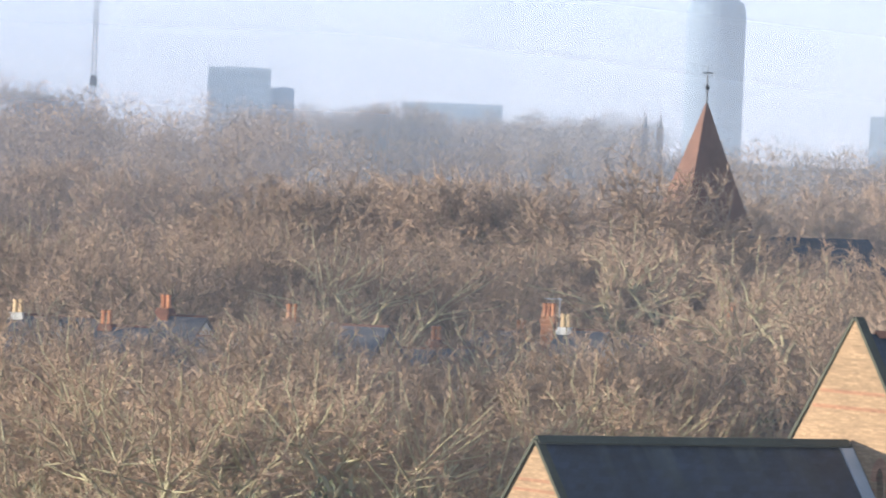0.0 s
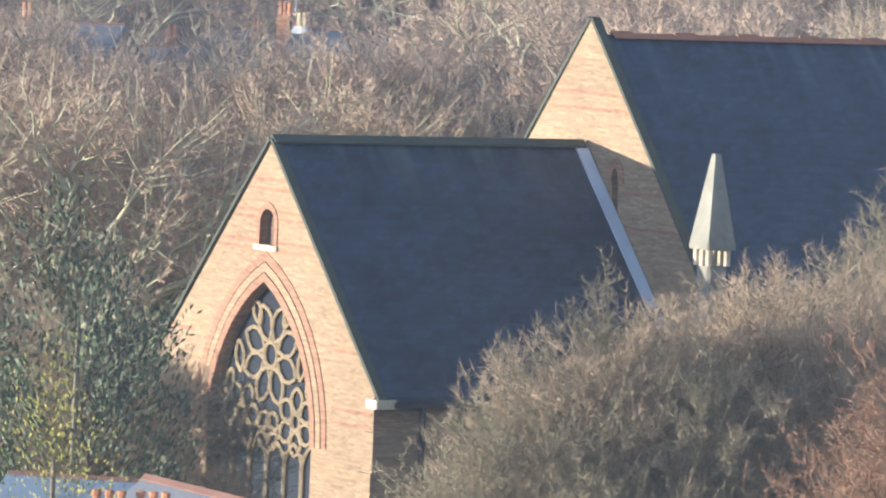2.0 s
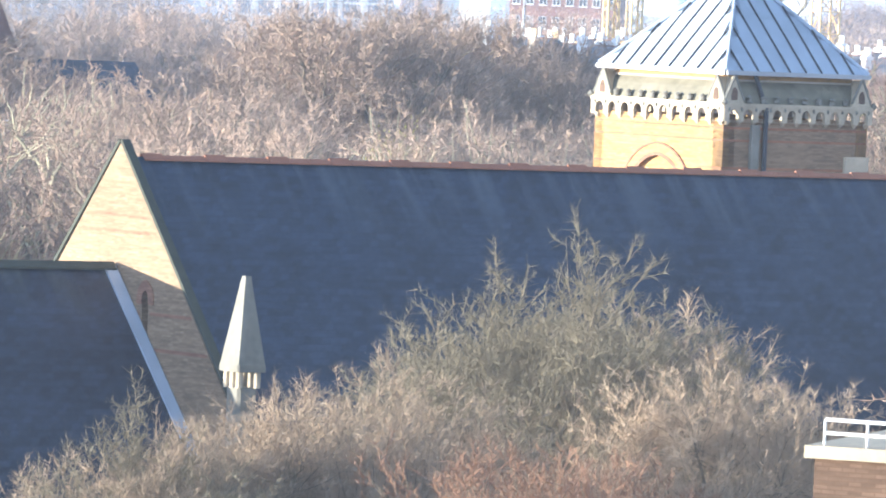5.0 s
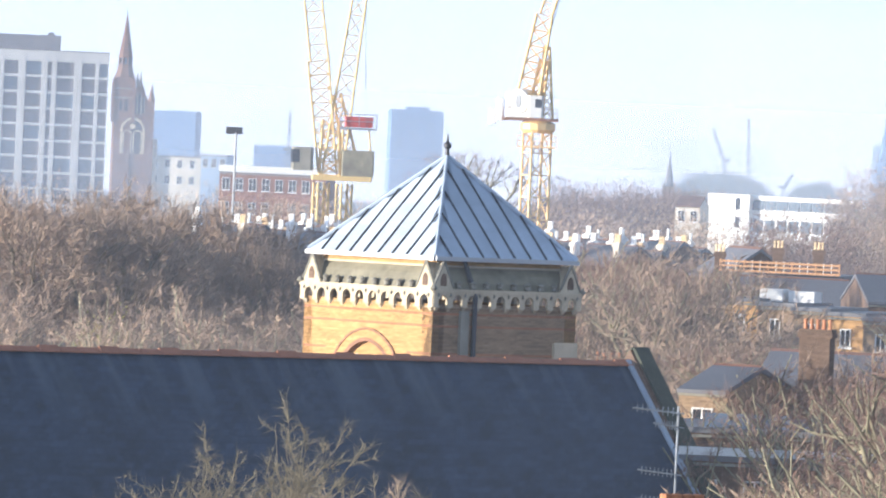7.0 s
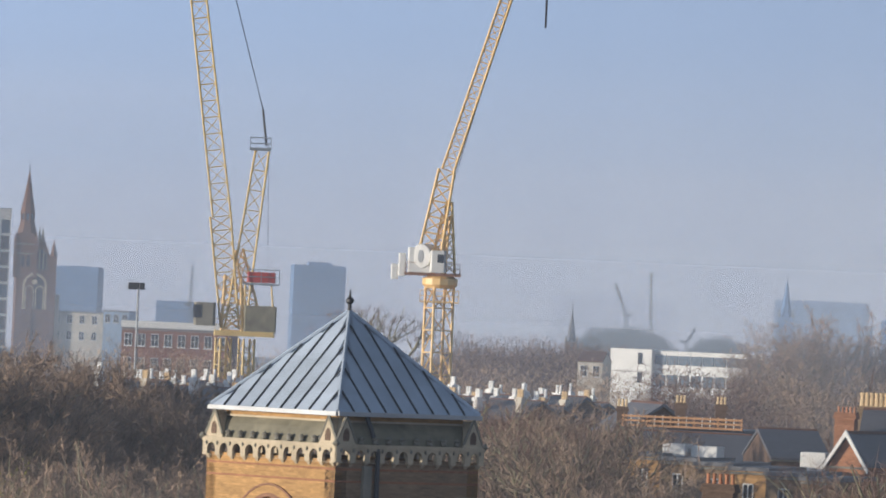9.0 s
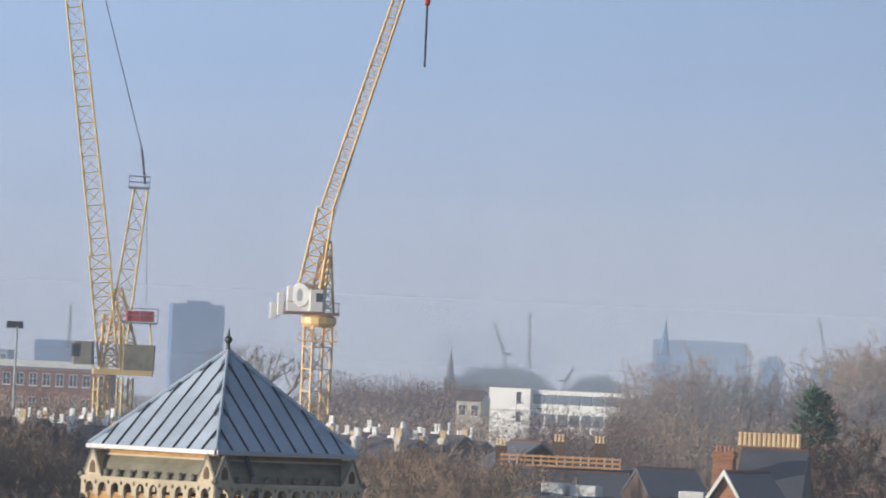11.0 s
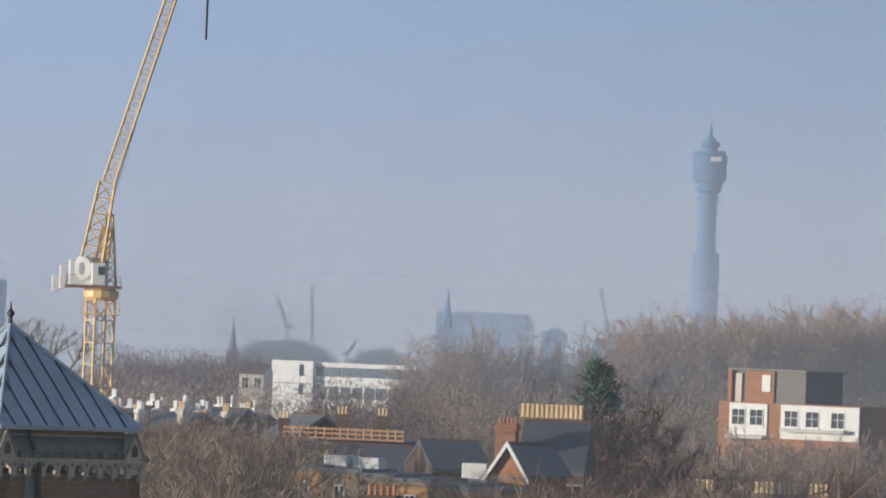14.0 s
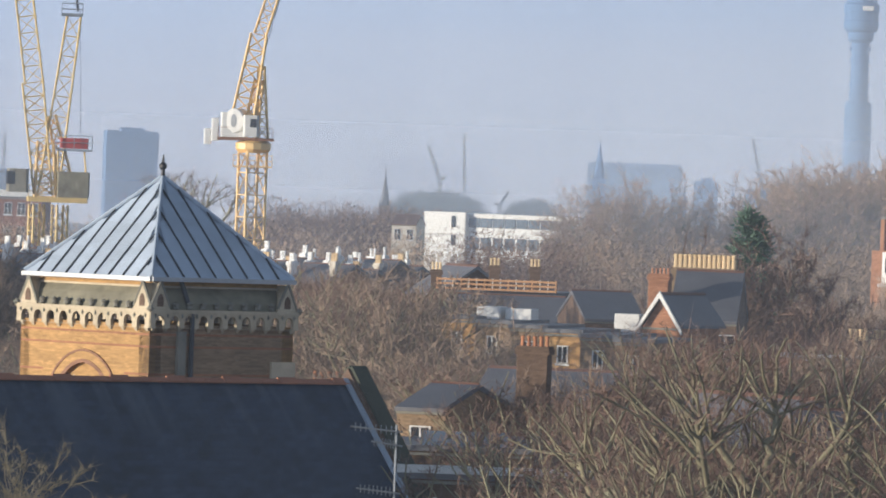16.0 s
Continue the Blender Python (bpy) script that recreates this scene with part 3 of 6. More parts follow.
# front (-y) is the lit side; the shaded +x wall gets darker brick, its shade put into the colour
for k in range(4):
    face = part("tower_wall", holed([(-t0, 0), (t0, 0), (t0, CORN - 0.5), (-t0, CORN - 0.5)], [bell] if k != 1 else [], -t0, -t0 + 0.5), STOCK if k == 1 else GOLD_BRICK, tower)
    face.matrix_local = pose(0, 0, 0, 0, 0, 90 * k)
    if k != 1:
        # a pair of lancets under one brick arch; a dark slab behind stands in for the shade inside
        lights = [arch(x, 12.1, 16.85, 0.5, 0.95, 5) for x in (-0.62, 0.62)]
        part("tympanum", holed(arch(0, 12.0, 16.9, 1.31, 1.41), lights, -t0 + 0.16, -t0 + 0.36), GOLD_BRICK, face)
        part("belfry_louvre", Geo().slab(arch(0, 12.0, 16.9, 1.31, 1.41), -t0 + 0.42, -t0 + 0.47), DARK_BRICK, face, "dark slab behind the lancets")
        for x in (-0.62, 0.62):
            part("lancet_edge", ring(arch(x, 12.1, 16.85, 0.56, 1.03, 5), arch(x, 12.1, 16.85, 0.48, 0.93, 5), -t0 + 0.12, -t0 + 0.2), STONE, face)
        for outer, inner, deep, mat in ((0.14, 0.0, 0.05, BAND), (0.42, 0.14, 0.035, GOLD_BRICK), (0.50, 0.42, 0.06, BAND)):
            part("belfry_arch", ring(arch(0, 16.0, 16.9, 1.3 + outer, 1.4 + outer * 0.9), arch(0, 16.0, 16.9, 1.3 + inner, 1.4 + inner * 0.9), -t0 - deep, -t0 + 0.1), mat, face)
    # red courses in the brickwork
    for z in (17.0, 18.0, 18.9, 19.3):
        for x0, x1 in ([(-t0 + 0.02, t0 - 0.02)] if z > 18.75 or k == 1 else [(-t0 + 0.02, -2.0), (2.0, t0 - 0.02)]):
            part("brick_band", Geo().box(x0, x1, -t0 - 0.008, -t0 + 0.05, z, z + 0.07), ORANGE_BRICK, face)
    # pale corbel table: a band carried on pointed arches
    part("corbel_band", Geo().box(-t0 - 0.14, t0 + 0.14, -t0 - 0.16, -t0 + 0.3, CORN - 0.12, CORN, 0.0), STONE, face, "pale stone corbel table")
    n_arch = 10
    step = TS / n_arch
    holes = [arch(-t0 + step * (i + 0.5), CORN - 0.60, CORN - 0.40, step * 0.31, step * 0.34, 5) for i in range(n_arch)]
    part("corbel_arches", holed([(-t0 - 0.1, CORN - 0.60), (t0 + 0.1, CORN - 0.60), (t0 + 0.1, CORN - 0.12), (-t0 - 0.1, CORN - 0.12)], [[(x, max(z, CORN - 0.59)) for x, z in h] for h in holes], -t0 - 0.13, -t0 - 0.005), STONE, face)
    for i in range(n_arch + 1):
        x = max(-t0 + 0.1, min(t0 - 0.1, -t0 + step * i))
        part("corbel", Geo().add([(x - 0.1, -t0 - 0.13, CORN - 0.56), (x + 0.1, -t0 - 0.13, CORN - 0.56), (x + 0.1, -t0 + 0.02, CORN - 0.56), (x - 0.1, -t0 + 0.02, CORN - 0.56), (x - 0.05, -t0 - 0.02, CORN - 0.72), (x + 0.05, -t0 - 0.02, CORN - 0.72), (x + 0.05, -t0 + 0.02, CORN - 0.72), (x - 0.05, -t0 + 0.02, CORN - 0.72)],
             [(0, 1, 2, 3), (4, 7, 6, 5), (0, 4, 5, 1), (1, 5, 6, 2), (2, 6, 7, 3), (3, 7, 4, 0)]), STONE, face)
        part("drop", Geo().turned([(0.02, CORN - 0.13), (0.05, CORN - 0.2), (0.02, CORN - 0.27)], 6, x, -t0 - 0.14), STONE_GREY, face)
    # stained coved skirt between the corbels and the brick frieze
    cove = [(-t0 + 0.02, CORN), (-t0 + 0.10, CORN + 0.22), (-t0 + 0.24, CORN + 0.48), (-t0 + 0.42, CORN + 0.70)]
    g = Geo()
    for (ya, za), (yb, zb) in zip(cove, cove[1:]):
        g.add([(ya, ya, za), (-ya, ya, za), (-yb, yb, zb), (yb, yb, zb)], [(0, 1, 2, 3)])
    part("skirt", g, VERDIGRIS, face, "green-stained coved skirt")
    part("string_course", Geo().box(-t0 + 0.36, t0 - 0.36, -t0 + 0.34, -t0 + 0.6, CORN + 0.70, CORN + 0.77), STONE, face, "pale stone string course")
    part("frieze", Geo().box(-t0 + 0.42, t0 - 0.42, -t0 + 0.40, -t0 + 0.6, CORN + 0.77, EAVE - 0.12), GOLD_BRICK, face)
    for i in range(8):
        x = -t0 + 0.75 + (TS - 1.5) * (i + 0.5) / 8
        part("boss", Geo().turned([(0.03, CORN - 0.02), (0.11, CORN + 0.05), (0.08, CORN + 0.13), (0.12, CORN + 0.2), (0.01, CORN + 0.27)], 8, x, -t0 - 0.04), STONE_GREY, face)
    # gablets at the corners, each with a small dark slab for the shade in a hole
    for s in (-1, 1):
        x = s * (t0 - 0.36)
        gab = part("gablet", Geo().slab([(x - 0.44, CORN), (x + 0.44, CORN), (x + 0.36, CORN + 0.16), (x, CORN + 0.86), (x - 0.36, CORN + 0.16)], -t0 - 0.06, -t0 + 0.45), STONE, face, "stone corner gablet")
        part("panel", Geo().slab(arch(x, CORN + 0.1, CORN + 0.3, 0.13, 0.22, 3), -t0 - 0.075, -t0 - 0.05), DARK_BRICK, gab, "dark slab standing in for a shaded hole")
        for e in (-1, 1):
            part("gablet_edge", Geo().tube((x + e * 0.42, -t0 - 0.05, CORN + 0.1), (x, -t0 - 0.05, CORN + 0.92), 0.05, n=5), STONE_GREY, gab)
        part("knob", Geo().turned([(0.02, CORN - 0.08), (0.12, CORN + 0.02), (0.02, CORN + 0.14)], 7, s * (t0 + 0.12), -t0 - 0.14), STONE_GREY, gab)
    part("gutter", Geo().box(-t0 - 0.0, t0 + 0.0, -t0 - 0.08, -t0 + 0.1, EAVE - 0.14, EAVE + 0.0), STEEL, face)
    # lead panels and rolls of the roof slope
    r0 = t0 - 0.02
    n_strip = 9
    for i in range(n_strip):
        xa, xb = -r0 + 2 * r0 * i / n_strip, -r0 + 2 * r0 * (i + 1) / n_strip
        reach = 1 - (abs(xa + xb) / 2) / r0
        rows = max(1, round(reach * 4 + 0.3 * (i % 2)))
        for j in range(rows):
            u0, u1 = reach * 1.0 * j / rows, reach * 1.0 * (j + 1) / rows + (0.012 if j < rows - 1 else 0)
            def on(x, u):
                lim = (1 - u) * r0
                return (max(-lim, min(lim, x)), -(1 - u) * r0, EAVE + (APEX - EAVE) * u + 0.012 * (j % 2))
            u1 = min(u1, 0.995)
            part("lead_panel", Geo().add([on(xa, u0), on(xb, u0), on(xb, u1), on(xa, u1)], [(0, 1, 2, 3)]), LEAD, face)
        if i:
            u = 1 - abs(xa) / r0
            part("lead_roll", Geo().tube((xa, -r0 - 0.01, EAVE + 0.02), (xa, -(1 - u) * r0, EAVE + (APEX - EAVE) * u + 0.02), 0.036, n=6), LEAD_DARK, face)
    part("hip_roll", Geo().tube((-r0, -r0, EAVE + 0.02), (0, 0, APEX + 0.03), 0.07, n=6), LEAD, face)
part("roof_deck", Geo().add([(-t0 + 0.05, -t0 + 0.05, EAVE - 0.03), (t0 - 0.05, -t0 + 0.05, EAVE - 0.03), (t0 - 0.05, t0 - 0.05, EAVE - 0.03), (-t0 + 0.05, t0 - 0.05, EAVE - 0.03), (0, 0, APEX - 0.06)],
    [(0, 1, 4), (1, 2, 4), (2, 3, 4), (3, 0, 4), (3, 2, 1, 0)]), LEAD, tower)
part("finial", Geo().turned([(0.09, APEX - 0.1), (0.06, APEX + 0.25), (0.13, APEX + 0.32), (0.13, APEX + 0.42), (0.05, APEX + 0.5), (0.02, APEX + 0.75)], 10), DARK_METAL, tower)
part("downpipe", Geo().tube((t0 + 0.1, -t0 + 1.75, 8), (t0 + 0.1, -t0 + 1.75, CORN - 0.2), 0.08, n=8).tube((t0 + 0.1, -t0 + 1.75, CORN - 0.2), (t0 - 0.2, -t0 + 1.45, EAVE - 0.1), 0.08, n=8), LEAD_DARK, tower)
part("buttress_panel", Geo().box(t0, t0 + 0.1, t0 - 1.0, t0 + 0.05, 6, 18.5), STONE, tower, "pale stone corner panel")
part("pilaster", Geo().box(t0, t0 + 0.12, -t0 + 1.15, -t0 + 1.5, 6, CORN - 0.7), STONE_GREY, tower)

# ---- trees ----
def tree_meshes(seed, dome, trunk_r, fork, lobes, boughs, sprays, tuft, twig_len, twig_r, thin, rise, spread=0.9):
    """The trunk and limbs, and the fine twigs of a bare tree, as two meshes. dome: the crown's half width, middle and half height;
    each limb carries a lobe of boughs, each bough some sprays, each spray a tuft of twigs."""
    rnd = random.Random(seed)
    wood, fine = Geo(), Geo()

    def unit():
        while True:
            v = Vector((rnd.gauss(0, 1), rnd.gauss(0, 1), rnd.gauss(0, 1)))
            if v.length > 0.1:
                return v.normalized()

    def bend(a, b, lift, r0, r1, segs, n, into, wob):
        """A curved stem from a to b, drawn out upwards or sideways by lift."""
        mid = a.lerp(b, 0.5) + lift
        pts = []
        for k in range(segs + 1):
            f = k / segs
            p = a.lerp(mid, f).lerp(mid.lerp(b, f), f)
            if 0 < k < segs:
                p = p + unit() * wob
            pts.append(p)
        for k, (p, q) in enumerate(zip(pts, pts[1:])):
            into.tube(p, q, r0 + (r1 - r0) * k / segs, r0 + (r1 - r0) * (k + 1) / segs, n, cap=False)
        return pts

    W, M, T = dome
    top = M + T
    leader = [Vector((0, 0, 0))]
    for k in range(8):
        leader.append(Vector((rnd.gauss(0, 0.012) * top, rnd.gauss(0, 0.012) * top, top * 0.72 * (k + 1) / 8)))
    for k, (p, q) in enumerate(zip(leader, leader[1:])):
        wood.tube(p, q, trunk_r * (1 - 0.105 * k), trunk_r * (1 - 0.105 * (k + 1)), 8, cap=False)

    def on_leader(z):
        f = max(0.0, min(7.99, z / (top * 0.72) * 8))
        return leader[int(f)].lerp(leader[int(f) + 1], f % 1)

    for i in range(lobes):
        h = (i + rnd.random()) / lobes
        c = 1 - 1.32 * h
        sn, a = math.sqrt(max(0, 1 - c * c)), i * 2.4 + rnd.gauss(0, 0.25)
        deep = rnd.uniform(0.5, 0.74) if i > 1 else 0.5
        centre = Vector((W * deep * sn * math.cos(a), W * deep * sn * math.sin(a), M + T * deep * c))
        size = W * rnd.uniform(0.3, 0.44)
        root = on_leader(max(fork * top * rnd.uniform(0.9, 1.3), centre.z - (centre - on_leader(centre.z)).length * rnd.uniform(0.7, 1.2)))
        r0 = trunk_r * (0.62 - 0.4 * root.z / top)
        limb = bend(root, centre, Vector((0, 0, -0.14 * (centre - root).length)), r0, thin, 6, 6, wood, 0.02 * W)
        out = (centre - Vector((0, 0, M - 0.35 * T)))
        out.normalize()
        for _ in range(boughs):
            way = (unit() + out * 0.75 + Vector((0, 0, rise * 0.3))).normalized()
            end = centre + way * size * rnd.uniform(0.65, 1.12)
            start = limb[rnd.choice((4, 5, 5, 6))].lerp(limb[rnd.choice((5, 6))], rnd.random())
            path = bend(start, end, unit() * size * 0.12, thin * 0.8, thin * 0.3, 3, 4, wood, size * 0.05)
            for q in range(sprays):
                f = rnd.uniform(0.3, 2.99)
                p = path[int(f)].lerp(path[int(f) + 1], f % 1)
                go = (way * 0.8 + unit() * spread + Vector((0, 0, rise * 0.35))).normalized()
                tip = p + go * size * rnd.uniform(0.14, 0.36)
                fine.tube(p, tip, twig_r * 1.15, twig_r * 0.7, 3, cap=False)
                for _ in range(tuft):
                    base = p.lerp(tip, rnd.random())
                    d = (go * 0.7 + unit() * spread + Vector((0, 0, rise * 0.4))).normalized()
                    side = d.cross(unit())
                    if side.length < 0.05:
                        continue
                    side = side.normalized() * twig_r
                    fine.add([base + side, base - side, base + d * twig_len * rnd.uniform(0.4, 1.4)], [(0, 1, 2)])
    return wood.mesh("trunk"), fine.mesh("twigs")


def tree_kind(seed, label, bark, twig, at, group, **shape):
    root = thing("tree", label, "tree", at, group)
    wood, fine = tree_meshes(seed, **shape)
    part("trunk", wood, bark, root, smooth=True)
    part("crown", fine, twig, root, "bare winter twigs")
    return root


PLANE = dict(dome=(6.2, 9.8, 6.2), trunk_r=0.28, fork=0.3, lobes=17, boughs=12, sprays=6, tuft=11, twig_len=0.36, twig_r=0.0125, thin=0.03, rise=0.6)
FAR_PLANE = {**PLANE, "twig_r": 0.018, "twig_len": 0.44, "lobes": 18}
SKY_PLANE = dict(dome=(7.0, 9.4, 6.4), trunk_r=0.2, fork=0.28, lobes=30, boughs=14, sprays=6, tuft=12, twig_len=0.32, twig_r=0.013, thin=0.02, rise=0.5)
BROOM = dict(dome=(4.0, 7.0, 5.2), trunk_r=0.14, fork=0.18, lobes=36, boughs=15, sprays=8, tuft=22, twig_len=0.22, twig_r=0.0044, thin=0.010, rise=0.75, spread=0.95)
SHRUB = dict(dome=(3.1, 7.4, 3.6), trunk_r=0.12, fork=0.25, lobes=24, boughs=14, sprays=7, tuft=14, twig_len=0.2, twig_r=0.0046, thin=0.012, rise=0.8)
GARDEN = dict(dome=(4.4, 9.2, 6.8), trunk_r=0.24, fork=0.24, lobes=15, boughs=8, sprays=5, tuft=7, twig_len=0.42, twig_r=0.007, thin=0.045, rise=0.9)

# masters stand at their own places in the wood
plane_a = tree_kind(1, "bare tall plane tree with orange-brown twigs", BARK, TWIG, site(-10.6, 330, 0, 20), "bare trees of the wood", **PLANE)
plane_b = tree_kind(2, "bare tall tree with a wide brown crown", BARK, TWIG, site(-9.3, 300, 0, 80), "bare trees of the wood", **PLANE)
plane_c = tree_kind(3, "bare tree with pale limbs and brown twigs", BARK_LIT, TWIG, site(-9.0, 236, 0, 10), "bare trees of the wood", **{**PLANE, "lobes": 15, "boughs": 10, "thin": 0.045})
broom_a = tree_kind(4, "bare upright tree with olive-grey twigs", BARK, TWIG_GREY, site(-1.15, 168, 0, 0, 1.24), "bare street trees", **BROOM)
broom_b = tree_kind(5, "bare upright tree with grey-brown twigs", BARK, TWIG_TAN, site(-4.4, 150, 0, 0, 1.0), "bare street trees", **BROOM)
dark_a = tree_kind(6, "bare tree with dense dark purple twigs", BARK, TWIG_DARK, site(4.72, 385, 0, 0, 1.15), "dark bare trees", **{**BROOM, "twig_r": 0.012, "lobes": 26, "tuft": 12, "dome": (4.4, 6.6, 5.4)})
far_a = tree_kind(8, "bare tall tree with a hazy brown crown", BARK, TWIG, site(-7.9, 480, 0, 30), "bare trees of the wood", **FAR_PLANE)
far_b = tree_kind(9, "bare tall tree with a wide hazy crown", BARK, TWIG, site(-8.4, 470, 0, 70), "bare trees of the wood", **FAR_PLANE)
sky_a = tree_kind(12, "bare plane tree with a dense pinkish-brown dome", BARK_PALE, TWIG_PINK, site(5.3, 820), "planes on the skyline", **SKY_PLANE)
sky_b = tree_kind(13, "bare plane tree with a wide misty crown", BARK_PALE, TWIG_PINK, site(5.65, 810), "planes on the skyline", **SKY_PLANE)
plane_d = tree_kind(10, "bare branching tree with dark brown twigs", BARK_PALE, TWIG_DARK, site(4.4, 205, 0, 10), "bare garden trees", **GARDEN)
rust_a = tree_kind(7, "leafless shrub with rust-red twigs", BARK, TWIG_RUST, site(-1.3, 140, 0, 0, 1.05), "rust-red shrubs", **SHRUB)
TALL = {}
for ob, b_, d_, top_ in ((plane_a, -10.6, 330, -1.0), (plane_b, -9.3, 300, -1.5), (plane_c, -9.0, 236, -2.1), (broom_a, -1.15, 168, -2.25), (broom_b, -4.4, 150, -3.9), (dark_a, 4.72, 385, -0.25), (far_a, -7.9, 480, -0.6), (far_b, -8.4, 470, -0.5), (sky_a, 5.3, 820, 0.40), (sky_b, 5.65, 810, 0.38), (plane_d, 4.4, 205, -1.6), (rust_a, -1.3, 140, -3.85)):
    zs = sorted(v.co.z for v in ob.children[1].data.vertices)
    ob_top = zs[int(len(zs) * 0.998)]  # the height of the dense crown
    TALL[ob.name] = ob_top
    ob.matrix_world = site(b_, d_, 0, 40, level(d_, top_) / ob_top)


def plant(master, bearing, away, top, turn=None, low=0.55, high=1.7):
    """A copy of a tree whose top reaches that elevation as seen from the eye."""
    size = max(low, min(high, level(away, top) / TALL[master.name]))
    master_scale = master.scale.x
    m = site(bearing, away, 0, rng.uniform(0, 360) if turn is None else turn, size / master_scale)
    return copy_thing(master, m)


rng = random.Random(11)
# the wood left of the church and behind it: bearing range, distances, highest elevation of the crowns, how many
WOOD = [(-12.2, -6.7, 440, 560, -0.42, 24, 1), (-12.2, -6.3, 335, 430, -0.85, 28, 0), (-12.0, -6.2, 255, 300, -1.65, 13, 0), (-12.0, -6.2, 304, 314, -1.4, 6, 4), (-5.7, -3.9, 480, 560, -0.35, 9, 1), (0.7, 2.2, 470, 505, -0.6, 6, 1), (-12.0, -7.7, 215, 250, -2.1, 11, 4),
        (-6.9, -5.2, 365, 430, -0.85, 9, 1), (-5.4, -3.9, 300, 420, -0.95, 12, 0), (-5.3, -1.0, 275, 400, -1.1, 24, 0), (-3.7, -1.3, 420, 480, -0.28, 10, 1), (-2.3, 2.3, 430, 505, -0.58, 30, 1), (-1.2, 1.2, 330, 420, -0.95, 8, 0),
        (0.9, 2.3, 290, 380, -0.55, 15, 3), (2.2, 4.2, 262, 318, -1.17, 14, 3), (5.3, 6.8, 420, 560, -0.5, 9, 1), (2.0, 4.2, 252, 290, -1.3, 10, 3), (3.1, 4.1, 185, 215, -2.1, 4, 2), (4.0, 7.0, 262, 345, -0.92, 22, 3), (4.2, 7.0, 230, 248, -1.5, 5, 3), (3.4, 7.0, 165, 225, -1.75, 6, 2)]
for b0, b1, d0, d1, top, count, far in WOOD:
    for i in range(count):
        b = b0 + (b1 - b0) * (i + rng.random()) / count
        master = rng.choice((far_a, far_b) if far == 1 else (plane_c,) if far == 4 else (plane_c, plane_d, plane_d) if far == 2 else (plane_a, plane_d, plane_b, plane_d) if far == 3 else (plane_a, plane_b, plane_a, plane_b, plane_c))
        plant(master, b, rng.uniform(d0, d1), top - rng.uniform(0, 0.3))
for b, d, top in ((-5.45, 148, -5.2), (-4.95, 147, -4.75), (-4.75, 149, -4.1), (-4.15, 150, -3.68), (-3.6, 152, -3.6), (-3.0, 153, -3.5), (-2.45, 158, -3.3), (0.1, 162, -3.1), (-1.55, 174, -2.5), (-0.55, 174, -2.75), (-9.6, 170, -3.7), (-8.6, 165, -4.2), (-8.25, 172, -4.0), (-10.6, 175, -3.2)):
    plant(rng.choice((broom_a, broom_b)), b, d, top)
for b, d, top in ((4.45, 390, -0.28), (4.95, 380, -0.3), (5.25, 400, -0.35)):
    plant(dark_a, b, d, top)
for b, d, top in ((-0.8, 142, -3.9), (-1.8, 141, -4.25)):
    plant(rust_a, b, d, top, high=3)
# tall planes on the skyline
for b, d, top in ((4.92, 800, 0.24), (5.12, 840, 0.34), (5.48, 850, 0.40), (5.85, 800, 0.40), (6.05, 840, 0.45), (6.3, 810, 0.46), (6.55, 850, 0.50), (6.8, 820, 0.50), (7.1, 830, 0.48), 
                  (3.75, 800, 0.22), (3.5, 790, 0.08), (4.1, 810, 0.03), (-11.6, 1290, 0.2), (-11.2, 1300, 0.12), (-8.6, 1300, 0.1), (-8.35, 1310, 0.06)):
    plant(rng.choice((sky_a, sky_b)), b, d, top, high=2.6)
for m_, b, d, top in ((far_b, -6.42, 385, -0.36), (far_b, -5.75, 400, -0.85), (plane_b, -7.25, 322, -1.5), (plane_a, -5.85, 320, -1.42), (plane_a, -5.5, 322, -1.3)):
    plant(m_, b, d, top)
for b, d, top in ((2.35, 236, -1.95), (2.75, 221, -2.0), (3.2, 214, -1.8), (2.6, 232, -1.8), (3.1, 233, -1.6), (3.5, 224, -1.6), (3.95, 190, -1.45), (4.75, 186, -1.05), (5.7, 188, -1.4), (6.5, 186, -1.25)):
    plant(plane_d, b, d, top)
plant(plane_d, 0.24, 650, 0.13, high=2.0)
for b, d, top in ((-6.75, 252, -2.0), (-6.1, 262, -2.1), (-7.3, 246, -2.3), (-10.7, 232, -1.9), (-9.9, 228, -2.0)):
    plant(plane_c, b, d, top)
# a tree close by whose branches reach into view
plant(plane_d, 9.5, 92, -0.05, turn=40)


